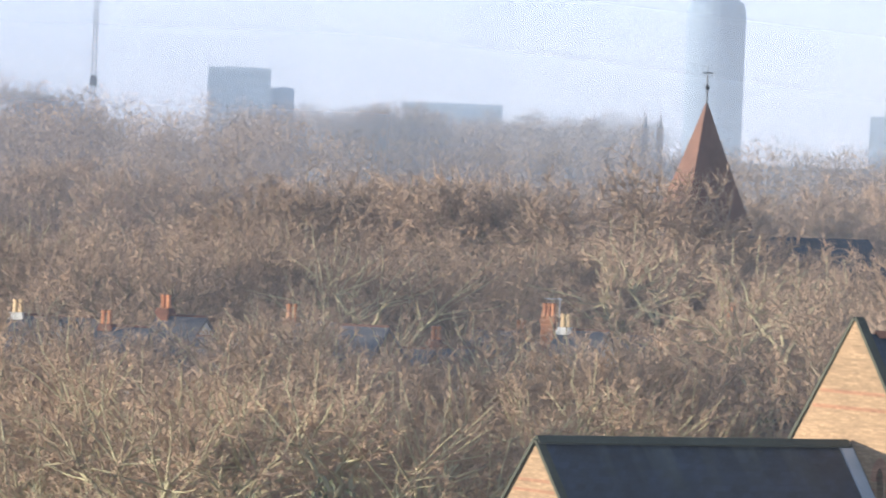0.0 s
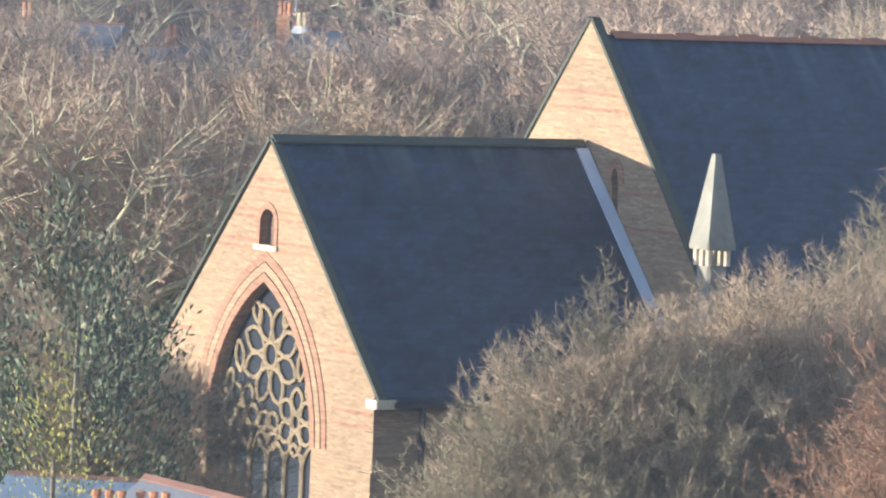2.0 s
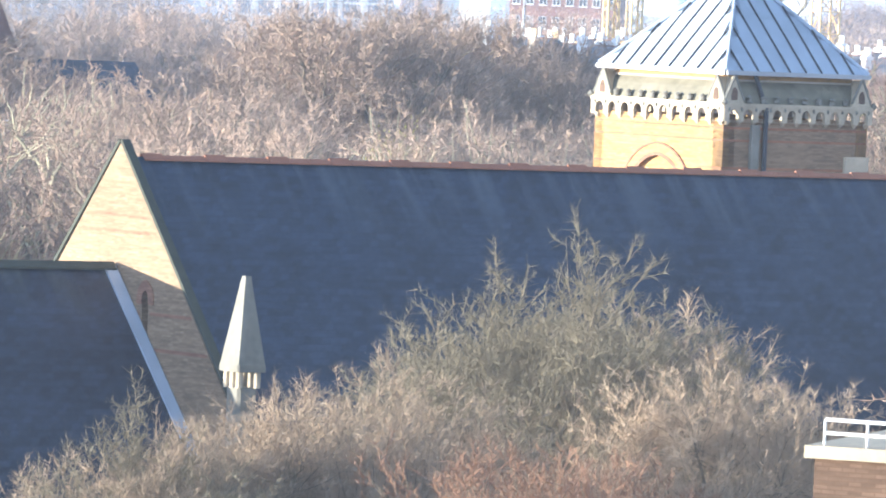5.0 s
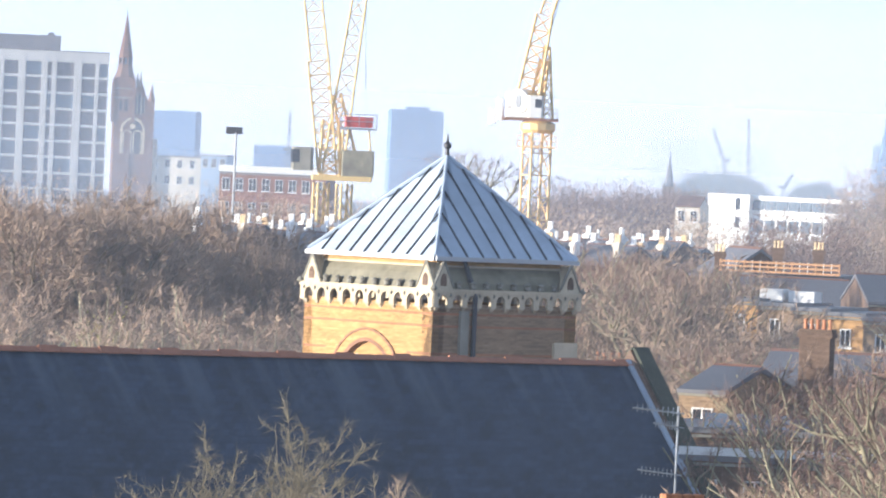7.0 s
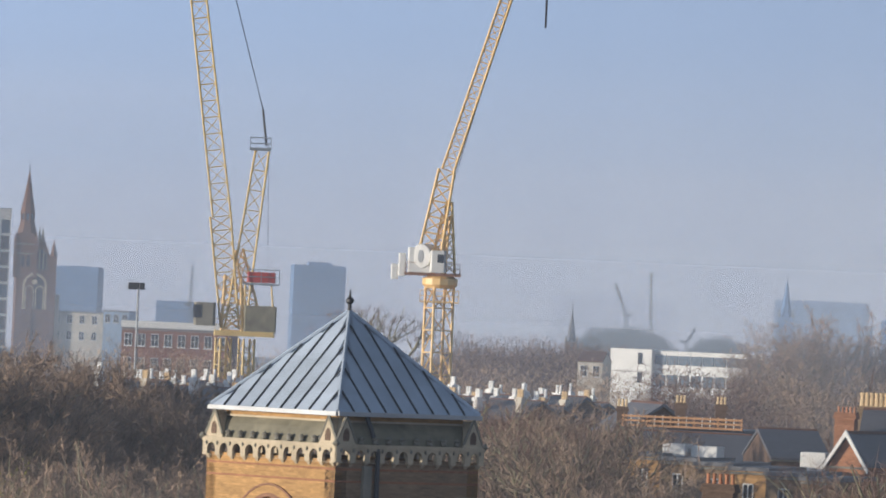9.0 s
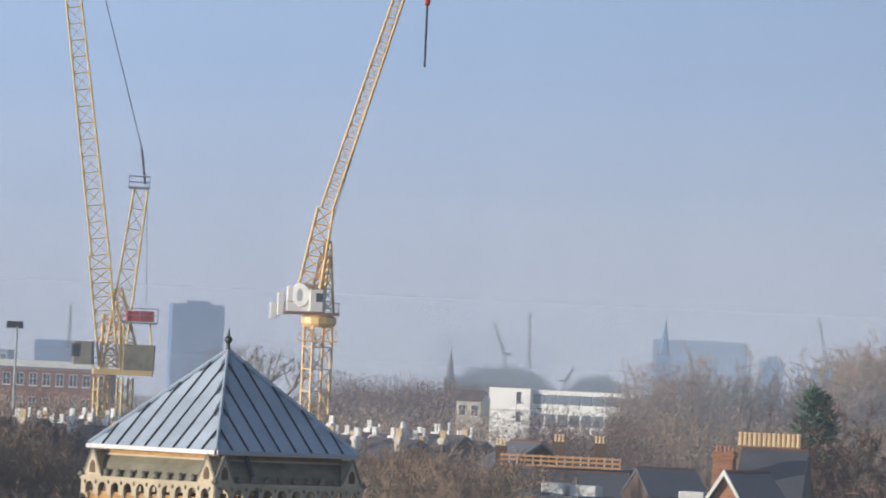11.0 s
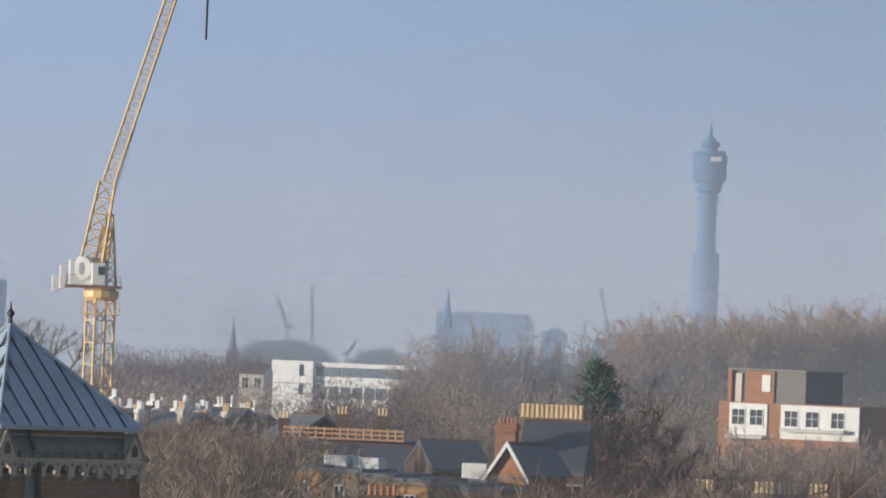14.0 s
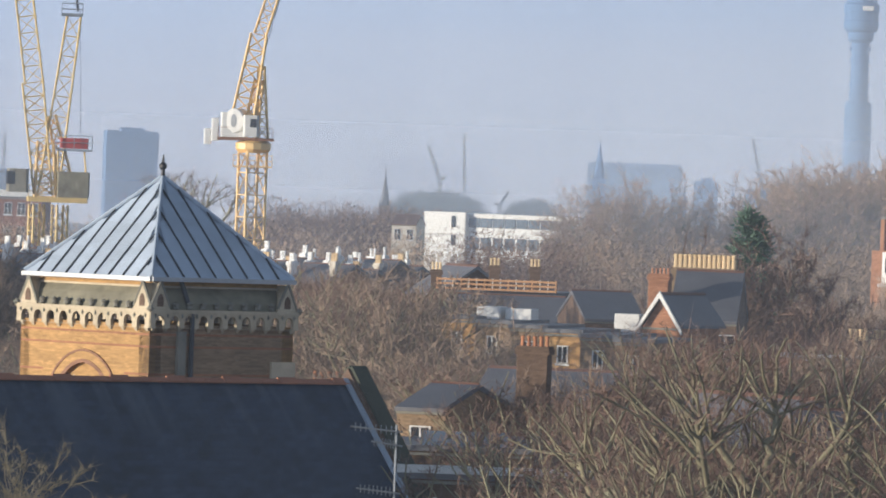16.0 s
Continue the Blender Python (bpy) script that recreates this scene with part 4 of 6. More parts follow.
def far_wood(name, label, b0, b1, d0, d1, top, count, seed, mat=TWIG, bow=0.0):
    """Far trees, joined: each a trunk with limbs and a domed, lobed crown of many short twigs."""
    rnd, g, many = np.random.default_rng(seed), Geo(), []
    for i in range(count):
        b, d = radians(b0 + (b1 - b0) * (i + rnd.random()) / count), rnd.uniform(d0, d1)
        z1 = max(8, level(d, top - bow * (2 * (i + 0.5) / count - 1) ** 2 - rnd.uniform(0, 0.12 if not bow else 0.05)))
        w = min(z1, 30) * rnd.uniform(0.26, 0.38)
        at = np.array([d * math.sin(b), d * math.cos(b), 0.0])
        g.tube(at, at + (0, 0, z1 * 0.5), 0.24, 0.14, 5, cap=False)
        n = 1000
        a, f = rnd.uniform(0, 2 * math.pi, 11), np.sqrt(rnd.random(11))
        lobes = np.stack([w * 0.72 * f * np.cos(a), w * 0.72 * f * np.sin(a), z1 - w * 0.42 - w * 0.62 * f ** 2 - w * rnd.random(11) * 0.8 * f], 1)
        size = w * rnd.uniform(0.28, 0.46, 11)
        for q in lobes:
            g.tube(at + (0, 0, z1 * 0.4), at + q, 0.12, 0.05, 4, cap=False)
        pick = rnd.integers(0, 11, n)
        out = rnd.normal(size=(n, 3))
        out /= np.linalg.norm(out, axis=1)[:, None]
        c = at + lobes[pick] + out * (size[pick] * rnd.random(n) ** 0.45)[:, None]
        c[:, 2] = np.clip(c[:, 2], 0.5, z1)
        way = out * 0.7 + rnd.normal(size=(n, 3)) * 0.6 + (0, 0, 0.35)
        way /= np.linalg.norm(way, axis=1)[:, None]
        side = np.cross(way, rnd.normal(size=(n, 3)))
        side *= (rnd.uniform(0.03, 0.05, n) * d / 700 / np.linalg.norm(side, axis=1))[:, None]
        tip = c + way * (rnd.uniform(0.3, 0.85, n) * (d / 800) ** 0.5)[:, None]
        many.append(np.stack([c - side, c + side, tip], 1).reshape(-1, 3))
    twigs = np.concatenate(many)
    k = len(g.v)
    m = bpy.data.meshes.new(name)
    m.from_pydata(g.v + twigs.tolist(), [], g.f + (np.arange(len(twigs)).reshape(-1, 3) + k).tolist())
    m.update()
    ob = new(name, m)
    ob.data.materials.append(mat)
    return tagged(ob, label, "trees", kind="stuff")


far_wood("far_wood", "hazy bare trees far off on the skyline", -12.5, -4.3, 700, 1400, 0.03, 100, 21)
far_wood("far_wood", "tall hazy bare trees on the skyline", -12.5, -9.2, 1000, 1300, 0.2, 40, 31)
far_wood("far_wood", "pale hazy bare trees along a ridge", -9.4, -6.5, 1500, 1900, 0.13, 44, 32)
far_wood("far_wood", "hazy bare trees behind the church tower", -4.5, 2.2, 620, 850, -0.08, 90, 22)
far_wood("far_wood", "hazy bare trees beyond the terraces", 3.3, 7.5, 640, 900, -0.02, 80, 23)
far_wood("far_wood", "grey bare trees before the white block", 2.42, 3.4, 640, 900, -0.09, 34, 33, TWIG_DARK)
far_wood("far_wood", "low grey bare trees beside the white block", 1.9, 2.42, 640, 900, -0.44, 18, 34, TWIG_DARK)
far_wood("far_wood", "dark grey trees on the skyline", 0.75, 2.1, 1100, 1230, 0.05, 60, 35, TWIG_DARK)
far_wood("wooded_hill", "blue-grey wooded rise on the skyline", 1.85, 2.5, 2300, 2500, 0.14, 60, 24, HILL, 0.12)
far_wood("wooded_hill", "blue-grey wooded rise on the skyline", 2.76, 3.08, 2300, 2500, 0.10, 30, 25, HILL, 0.1)
far_wood("wooded_hill", "pale wooded ridge lost in the haze", -9.3, -6.4, 2200, 2600, 0.16, 40, 26)

# ---- cranes ----
def lattice(g, p0, p1, w0, w1, bays, chord, brace, side=Vector((1, 0, 0))):
    """A square lattice boom between two points."""
    a, b = Vector(p0), Vector(p1)
    d = (b - a).normalized()
    s = (side - d * side.dot(d)).normalized()
    t = d.cross(s)
    corner = lambda f, i: a.lerp(b, f) + (s * (1 if i in (1, 2) else -1) + t * (1 if i in (2, 3) else -1)) * (w0 + (w1 - w0) * f) / 2
    for i in range(4):
        g.tube(corner(0, i), corner(1, i), chord, n=5)
        for k in range(bays):
            f0, f1 = k / bays, (k + 1) / bays
            g.tube(corner(f0, i), corner(f0, (i + 1) % 4), brace, n=4)
            g.tube(corner(f0, i), corner(f1, (i + 1) % 4), brace, n=4)
    return g


def rail(g, x0, x1, y0, y1, z, tall=1.0, step=1.2, r=0.035):
    pts = [(x0, y0), (x1, y0), (x1, y1), (x0, y1), (x0, y0)]
    for (xa, ya), (xb, yb) in zip(pts, pts[1:]):
        n = max(1, round(math.hypot(xb - xa, yb - ya) / step))
        for i in range(n):
            x, y = xa + (xb - xa) * i / n, ya + (yb - ya) * i / n
            g.tube((x, y, z), (x, y, z + tall), r, n=4)
        for h in (0.5, 1.0):
            g.tube((xa, ya, z + tall * h), (xb, yb, z + tall * h), r, n=4)
    return g


crane_b = thing("tower_crane", "yellow luffing tower crane with a white counterweight", "crane", site(0.715, 600, 0, 0), "cranes")
mast = part("mast", lattice(Geo(), (0, 0, 0), (0, 0, 27.6), 1.75, 1.75, 15, 0.12, 0.065, Vector((0.9, 0.42, 0))), YELLOW, crane_b)
part("ladder", Geo().tube((-0.2, 0, 0), (-0.2, 0, 27), 0.04, n=4).tube((0.2, 0, 0), (0.2, 0, 27), 0.04, n=4), STEEL, mast)
part("slewing_ring", Geo().turned([(1.2, 27.4), (1.5, 27.7), (1.5, 28.2), (1.1, 28.4)], 14), YELLOW, crane_b)
part("collar_platform", rail(Geo().box(-1.6, 1.6, -1.6, 1.6, 26.2, 26.32), -1.6, 1.6, -1.6, 1.6, 26.3, 0.9), YELLOW, crane_b)
deck = part("deck", rail(Geo().box(-3.0, 1.7, -1.1, 1.1, 28.4, 28.65), -2.9, 1.6, -1.05, 1.05, 28.65, 0.8), RUST_DECK, crane_b, "rusty brown slewing deck with rails")
part("counterweight", Geo().box(-3.5, -2.9, -0.9, 0.9, 28.3, 30.2, 0.08), BRIGHT, crane_b, "white ballast blocks")
part("counterweight", Geo().box(-4.1, -3.5, -0.8, 0.8, 28.0, 29.3, 0.08), BRIGHT, crane_b, "white ballast blocks")
drum = part("winch_housing", Geo().turned([(0.7, -1.25), (0.98, -1.2), (1.04, -1.1), (1.04, 0.9), (0.9, 1.0)], 20), BRIGHT, crane_b, "white rounded winch housing")
drum.matrix_local = pose(-1.3, 0, 30.0, 90, 0, -18) @ Matrix.Diagonal((0.82, 1.0, -1.0, 1.0))
part("housing_vent", Geo().turned([(0.42, 1.24), (0.42, 1.29)], 16), STEEL, drum, "grey oval vent").matrix_local = Matrix.Diagonal((0.7, 1.3, -1.0, 1.0))
part("winch_box", Geo().box(-2.75, -1.7, -1.0, 0.9, 28.9, 30.7, 0.12), BRIGHT, crane_b, "white machinery box")
part("housing_base", Geo().box(-2.75, -0.7, -1.1, 0.7, 28.66, 29.3, 0.12), BRIGHT, crane_b)
cab = part("cab", Geo().box(-0.9, 0.4, -2.0, -1.12, 28.7, 30.5, 0.15), WHITE, crane_b, "white cab with dark windows")
part("cab_window", Geo().box(-0.3, 0.25, -2.03, -1.98, 29.5, 30.2), GLASS, cab)
part("tie_frame", lattice(Geo(), (-0.3, 0, 28.6), (0.3, 0, 33.5), 1.2, 0.7, 5, 0.12, 0.08), YELLOW, crane_b)
part("back_mast", lattice(Geo(), (0.75, 0, 28.6), (0.45, 0, 34.6), 0.9, 0.5, 6, 0.11, 0.06), YELLOW_PALE, crane_b, "faded tie frame")
jib = part("jib", lattice(Geo(), (-1.1, 0, 29.3), (0.15, 0, 37.2), 1.9, 1.3, 6, 0.125, 0.075), YELLOW, crane_b, "raised yellow lattice jib")
lattice_g = lattice(Geo(), (0.25, 0, 37.2), (7.87, 0, 63.3), 1.0, 0.75, 26, 0.105, 0.045)
part("jib_extension", lattice_g, YELLOW, jib)
part("walkway", Geo().tube((0.9, 0, 37.4), (8.2, 0, 62.8), 0.06, n=4), STEEL, jib)
ropes = Geo().tube((0.35, 0, 34.6), (7.75, 0, 63.3), 0.03, n=4)
part("hoist_rope", ropes, DARK_METAL, crane_b)
hook = part("hook_block", Geo().turned([(0.08, level(600, 2.90)), (0.26, level(600, 2.92)), (0.26, level(600, 2.97)), (0.08, level(600, 3.0))], 8, 7.8, 0), RED_PAINT, crane_b)
part("hook_rope", Geo().tube((7.78, 0, level(600, 3.0)), (7.75, 0, 63.3), 0.03, n=4), DARK_METAL, hook)
part("sling", Geo().tube((7.8, 0, level(600, 2.42)), (7.8, 0, level(600, 2.9)), 0.09, n=6), DARK_METAL, hook, "dark hanging chain")

crane_a = thing("tower_crane", "pale yellow luffing crane with a back mast and ropes", "crane", site(-0.883, 560, 0, 0), "cranes")
for x in (-0.9, 0.9):
    part("mast", lattice(Geo(), (x, 0, 0), (x, 0, 22.6), 0.9, 0.9, 22, 0.10, 0.05, Vector((0.9, 0.4, 0))), YELLOW_PALE, crane_a)
part("slewing_deck", rail(Geo().box(-1.7, 3.0, -1.3, 1.3, 22.8, 23.2, 0.1), -1.6, 2.9, -1.2, 1.2, 23.2, 0.9), YELLOW_PALE, crane_a)
cab = part("cab", Geo().box(-3.3, -1.6, -1.6, -0.2, 23.5, 25.3, 0.2), STONE_GREY, crane_a, "grey cab with large windows")
part("cab_window", Geo().box(-3.33, -2.6, -1.63, -0.3, 24.1, 25.1, 0.1), GLASS, cab)
part("machine_house", Geo().box(0.6, 3.1, -1.3, 1.3, 23.2, 25.2, 0.1), VERDIGRIS, crane_a, "olive machinery house")
part("winch", Geo().box(0.7, 2.9, -1.0, 1.0, 27.0, 27.8, 0.08), RED_PAINT, crane_a, "red winch box")
part("winch_platform", rail(Geo().box(0.4, 3.2, -1.2, 1.2, 26.8, 26.95), 0.4, 3.2, -1.2, 1.2, 26.9, 1.1), STEEL, crane_a)
for y in (-0.7, 0.7):
    part("strut", Geo().tube((3.0, y, 23.2), (2.6, y, 26.9), 0.07, n=5).tube((0.6, y, 23.2), (0.6, y, 26.9), 0.09, n=5), YELLOW_PALE, crane_a)
part("back_mast", lattice(Geo(), (-0.1, 0, 23.2), (1.45, 0, 37.2), 1.6, 1.05, 9, 0.09, 0.04), YELLOW_PALE, crane_a)
part("tie_frame", lattice(Geo(), (1.6, 0, 23.2), (0.0, 0, 29.5), 1.1, 0.6, 6, 0.11, 0.06), YELLOW, crane_a)
part("slewing_tower", lattice(Geo(), (-0.3, 0, 23.2), (-0.4, 0, 27.5), 1.6, 1.2, 4, 0.13, 0.08), YELLOW, crane_a)
part("mast_head", rail(Geo().box(0.5, 2.1, -0.8, 0.8, 37.2, 37.4), 0.5, 2.1, -0.8, 0.8, 37.3, 0.9), STEEL, crane_a)
jib = part("jib", lattice(Geo(), (-0.45, 0, 23.4), (-1.55, 0, 32.0), 1.4, 1.6, 8, 0.09, 0.05), YELLOW_PALE, crane_a, "raised pale yellow lattice jib")
part("jib_extension", lattice(Geo(), (-1.45, 0, 32.0), (-5.3, 0, 57.4), 1.4, 1.1, 20, 0.085, 0.035), YELLOW_PALE, jib)
for y in (-0.4, 0.4):
    part("pendant_rope", Geo().tube((1.75, y, 37.6), (1.35, y, 40.4), 0.09, n=5).tube((1.35, y, 40.4), (-5.4, y, 57.4 + 6), 0.04, n=4), DARK_METAL, crane_a)
    part("hoist_rope", Geo().tube((1.9, y, 37.6), (2.3, y, 27.6), 0.02, n=4), DARK_METAL, crane_a)


def far_crane(bearing, away, low_el, top_el, lean, label):
    c = thing("tower_crane", label, "crane", site(bearing, away), "distant cranes")
    z1, zt = level(away, low_el), level(away, top_el)
    part("mast", lattice(Geo(), (0, 0, 0), (0, 0, z1), 0.9, 0.9, 12, 0.16, 0.08), DARK_METAL, c)
    part("jib", lattice(Geo(), (0, 0, z1), (lean, 0, zt), 0.9, 0.6, 14, 0.16, 0.08), DARK_METAL, c)
    part("counter_jib", Geo().box(-2 if lean >= 0 else 0, 0 if lean >= 0 else 2, -0.5, 0.5, z1, z1 + 0.8), DARK_METAL, c)


far_crane(2.20, 2400, 0.17, 0.43, -4.2, "grey crane far off with its jib raised")
far_crane(2.40, 2500, 0.02, 0.52, -0.9, "thin grey crane far off, jib upright")
far_crane(2.68, 2500, -0.02, 0.10, 3.0, "small grey crane far off")
far_crane(4.74, 2600, 0.22, 0.58, -3.5, "thin grey crane far off with a steep jib")
far_crane(-1.25, 2600, 0.10, 0.42, 0.3, "thin grey crane far off behind the roofs")


# ---- buildings ----
def window(parent, x, z, w, h, y, glass=GLASS, bars=1, frame_mat=WHITE, depth=0.06):
    """A framed window on a wall that faces -y."""
    g = Geo()
    f = min(0.055, w * 0.1)
    g.box(x - w / 2, x + w / 2, y - depth, y + 0.01, z, z + f).box(x - w / 2, x + w / 2, y - depth, y + 0.01, z + h - f, z + h)
    g.box(x - w / 2, x - w / 2 + f, y - depth, y + 0.01, z + f, z + h - f).box(x + w / 2 - f, x + w / 2, y - depth, y + 0.01, z + f, z + h - f)
    for i in range(bars):
        xm = x - w / 2 + w * (i + 1) / (bars + 1)
        g.box(xm - f / 2, xm + f / 2, y - depth, y + 0.01, z + f, z + h - f)
    if h > 1.2:
        g.box(x - w / 2 + f, x + w / 2 - f, y - depth * 0.8, y + 0.01, z + h * 0.52, z + h * 0.52 + f * 0.8)
    win = part("window", g, frame_mat, parent)
    part("pane", Geo().box(x - w / 2 + f, x + w / 2 - f, y - depth * 0.4, y + 0.005, z + f, z + h - f), glass, win)
    part("sill", Geo().box(x - w / 2 - 0.08, x + w / 2 + 0.08, y - depth - 0.08, y + 0.01, z - 0.1, z), frame_mat, win)
    return win


POT_MESH = Geo().turned([(0.13, 0), (0.11, 0.1), (0.095, 0.45), (0.12, 0.5), (0.12, 0.58), (0.09, 0.6)], 8).mesh("pot")
POT_BUFF_MESH = POT_MESH.copy()
POT_WHITE_MESH = POT_MESH.copy()
POT_WHITE_MESH.materials.append(BRIGHT)
POT_MESH.materials.append(POT)
POT_BUFF_MESH.materials.append(POT_BUFF)


def stack(parent, x, y, z0, z1, w, d, pots, mat=RED_BRICK, pot=None, pot_size=1.0):
    g = Geo().box(x - w / 2, x + w / 2, y - d / 2, y + d / 2, z0, z1 - 0.3, 0.02)
    g.box(x - w / 2 - 0.07, x + w / 2 + 0.07, y - d / 2 - 0.07, y + d / 2 + 0.07, z1 - 0.3, z1 - 0.12).box(x - w / 2 - 0.03, x + w / 2 + 0.03, y - d / 2 - 0.03, y + d / 2 + 0.03, z1 - 0.12, z1)
    s = part("chimney", g, mat, parent)
    for i in range(pots):
        p = part("pot", pot or POT_MESH, POT, s)
        p.matrix_local = pose(x - w / 2 + w * (i + 0.5) / pots, y, z1) @ Matrix.Scale(pot_size, 4)
    return s


def house(label, at, w, d, eaves, ridge, wall=RED_BRICK, roof=SLATE_FAR, along=True, rows=2, cols=2, win=(0.95, 1.5), group="", chimneys=(), glass=GLASS, name="house", category="house", parapet=0.0):
    """A house whose front looks along -y; along: the ridge runs along x."""
    h = thing(name, label, category, at, group)
    g = Geo().box(-w / 2, w / 2, 0, d, 0, eaves)
    if not along and ridge > eaves:
        g.slab([(-w / 2, eaves), (w / 2, eaves), (0, ridge)], 0, 0.3).slab([(-w / 2, eaves), (w / 2, eaves), (0, ridge)], d - 0.3, d)
    part("wall", g, wall, h)
    if ridge > eaves:
        r = Geo().gable_roof(-w / 2 - 0.25, w / 2 + 0.25, -0.2, d + 0.2, eaves - 0.05, ridge, 0.14) if not along else Geo().gable_roof(-d / 2 - 0.25, d / 2 + 0.25, -w / 2 - 0.02, w / 2 + 0.02, eaves - 0.05, ridge, 0.14)
        ro = part("roof", r, roof, h)
        if along:
            ro.matrix_local = pose(0, d / 2, 0, 0, 0, 90)
            for y in (-w / 2, w / 2):
                part("gable", Geo().slab([(-d / 2, eaves), (d / 2, eaves), (0, ridge - 0.02)], -0.15, 0.15), wall, h).matrix_local = pose(y - math.copysign(0.16, y), d / 2, 0, 0, 0, 90)
        part("ridge", Geo().gable_roof(-0.09, 0.09, -0.2, d + 0.2, ridge + 0.12, ridge + 0.2, 0.04) if not along else Geo().gable_roof(-0.09, 0.09, -w / 2, w / 2, ridge + 0.12, ridge + 0.2, 0.04), TILE, h).matrix_local = pose(0, 0, 0) if not along else pose(0, d / 2, 0, 0, 0, 90)
    else:
        part("roof", Geo().box(-w / 2 - 0.1, w / 2 + 0.1, -0.1, d + 0.1, eaves, eaves + 0.18), FELT, h)
        if parapet:
            part("parapet", Geo().box(-w / 2 - 0.12, w / 2 + 0.12, -0.14, 0.1, eaves + 0.18, eaves + 0.18 + parapet), WHITE, h)
    part("gutter", Geo().box(-w / 2, w / 2, -0.16, -0.03, eaves - 0.14, eaves - 0.05), STONE_GREY, h)
    for r_ in range(rows):
        for c in range(cols):
            window(h, -w / 2 + w * (c + 0.5) / cols, eaves - 0.55 - win[1] - r_ * 2.9, win[0], win[1], 0.0, glass)
    for (x, y, z1, cw, cd, pots, mat) in chimneys:
        stack(h, x, y, eaves - 0.5, z1, cw, cd, pots, mat, POT_WHITE_MESH if mat is BRIGHT else POT_BUFF_MESH if mat in (WHITE, CREAM) else POT_MESH)
    return h


# terraces with white chimney stacks
rng0 = random.Random(41)
for i in range(20):
    b = -1.85 + 0.178 * i + (0.0 if i < 8 else 0.12)
    if -0.55 < b < 0.55:
        continue
    zt = 20.3 - (i % 3) * 0.3
    u = [rng0.random() for _ in range(8)]
    house("narrow terraced house with white chimney stacks", site(b, 520 + (i % 4) * 6, 0, -34), 4.6, 8, zt - 2.7, zt - 0.95 - 0.2 * u[0], DARK_BRICK, SLATE_FAR, True, 2, 2, group="far terrace",
          chimneys=((-2.2 + 0.5 * u[1], 1.6, zt - 0.2 - 0.7 * u[2], 0.36, 0.8, 3, BRIGHT), (-1.3, 5.6, zt - 0.1 - 0.7 * u[3], 0.35 + 0.3 * u[6], 0.7, 2, BRIGHT), (0.2 + 0.6 * u[4], 4.4, zt - 0.9 * u[5], 0.3, 0.5, 1, BRIGHT), (1.5, 2.2, zt - 0.5 - 0.6 * u[7], 0.5, 0.5, 3, CREAM)))

# long brick range with a white parapet
house("long red brick range with a white parapet", site(-1.36, 880, 0, -6), 13.0, 12, level(880, -0.10), 0, RED_BRICK, FELT, True, 3, 8, parapet=0.8, group="")
house("low cream block on the skyline", site(-2.05, 1300, 0, -10), 13.5, 14, level(1300, 0.01), 0, CREAM, FELT, True, 2, 6, name="low_block", category="building")
house("small dark glazed penthouse block", site(-1.83, 1290, 0, -10), 4.6, 8, level(1290, 0.03), 0, HAZE_GLASS, FELT, True, 1, 3, name="low_block", category="building")

# floodlight mast
fl = thing("floodlight_mast", "slim grey mast with a cluster of floodlights", "lamp", site(-1.665, 700))
part("pole", Geo().tube((0, 0, 0), (0, 0, level(700, 0.22)), 0.2, 0.11, 8), STEEL, fl)
for x in (-0.75, -0.25, 0.3):
    part("floodlight", Geo().box(x - 0.25, x + 0.3, -0.35, 0.35, level(700, 0.22), level(700, 0.265), 0.06), DARK_METAL, fl)
part("bracket", Geo().box(-1.0, 0.7, -0.06, 0.06, level(700, 0.21), level(700, 0.222)), DARK_METAL, fl)


def slab_block(name, label, b0, b1, away, top, floors, bays, wall, glass, turn=0.0, deep=14, crown=0.0, group="", low=None, cell=0.72):
    """A tall block: walls, a window for every bay of every floor, a flat roof."""
    w, z1 = span(away, b1 - b0), level(away, top)
    ob = thing(name, label, "building", site((b0 + b1) / 2, away, 0, turn), group)
    part("wall", Geo().box(-w / 2, w / 2, 0, deep, 0, z1), wall, ob)
    part("roof", Geo().box(-w / 2 + 0.3, w / 2 - 0.3, 0.3, deep - 0.3, z1, z1 + 0.5).box(-w / 5, w / 4, deep * 0.3, deep * 0.7, z1 + 0.5, z1 + 0.5 + crown + 0.2), wall, ob)
    z0 = low if low is not None else max(6, z1 - floors * 3.4)
    fh, bw = (z1 - 1.2 - z0) / floors, w / bays
    m = Geo().box(-bw * cell / 2, bw * cell / 2, -0.08, 0.02, 0, fh * 0.62).mesh("window")
    for r_ in range(floors):
        for c in range(bays):
            part("window", m, glass, ob).matrix_local = pose(-w / 2 + bw * (c + 0.5), 0, z0 + fh * (r_ + 0.25))
    return ob


# white gridded slab beside the spired church
D = 1400
hotel = thing("slab_block", "tall office slab with a white concrete grid and dark windows", "building", site(-3.33, D, 0, 0))
hw, hz = span(D, 1.28), level(D, 0.80)
part("core", Geo().box(-hw / 2 + 0.2, hw / 2 - 0.2, 0.9, 15, 0, hz - 1), PANEL, hotel)
part("parapet", Geo().box(-hw / 2, hw / 2, 0, 15.2, hz - 1.6, hz), CONCRETE, hotel, "plain white concrete parapet")
part("plant_room", Geo().box(-hw / 2 + 3, hw / 2 - 9.5, 4, 12, hz + 0.12, hz + 3.0).box(hw / 2 - 12, hw / 2 - 10.8, 5, 9, hz + 3.0, hz + 3.6), PANEL, hotel)
for i in range(11):
    z = hz - 1.6 - i * 3.1
    part("floor_edge", Geo().box(-hw / 2, hw / 2, 0, 0.9, z - 0.5, z), CONCRETE, hotel)
edge = hw / 2 - 0.1
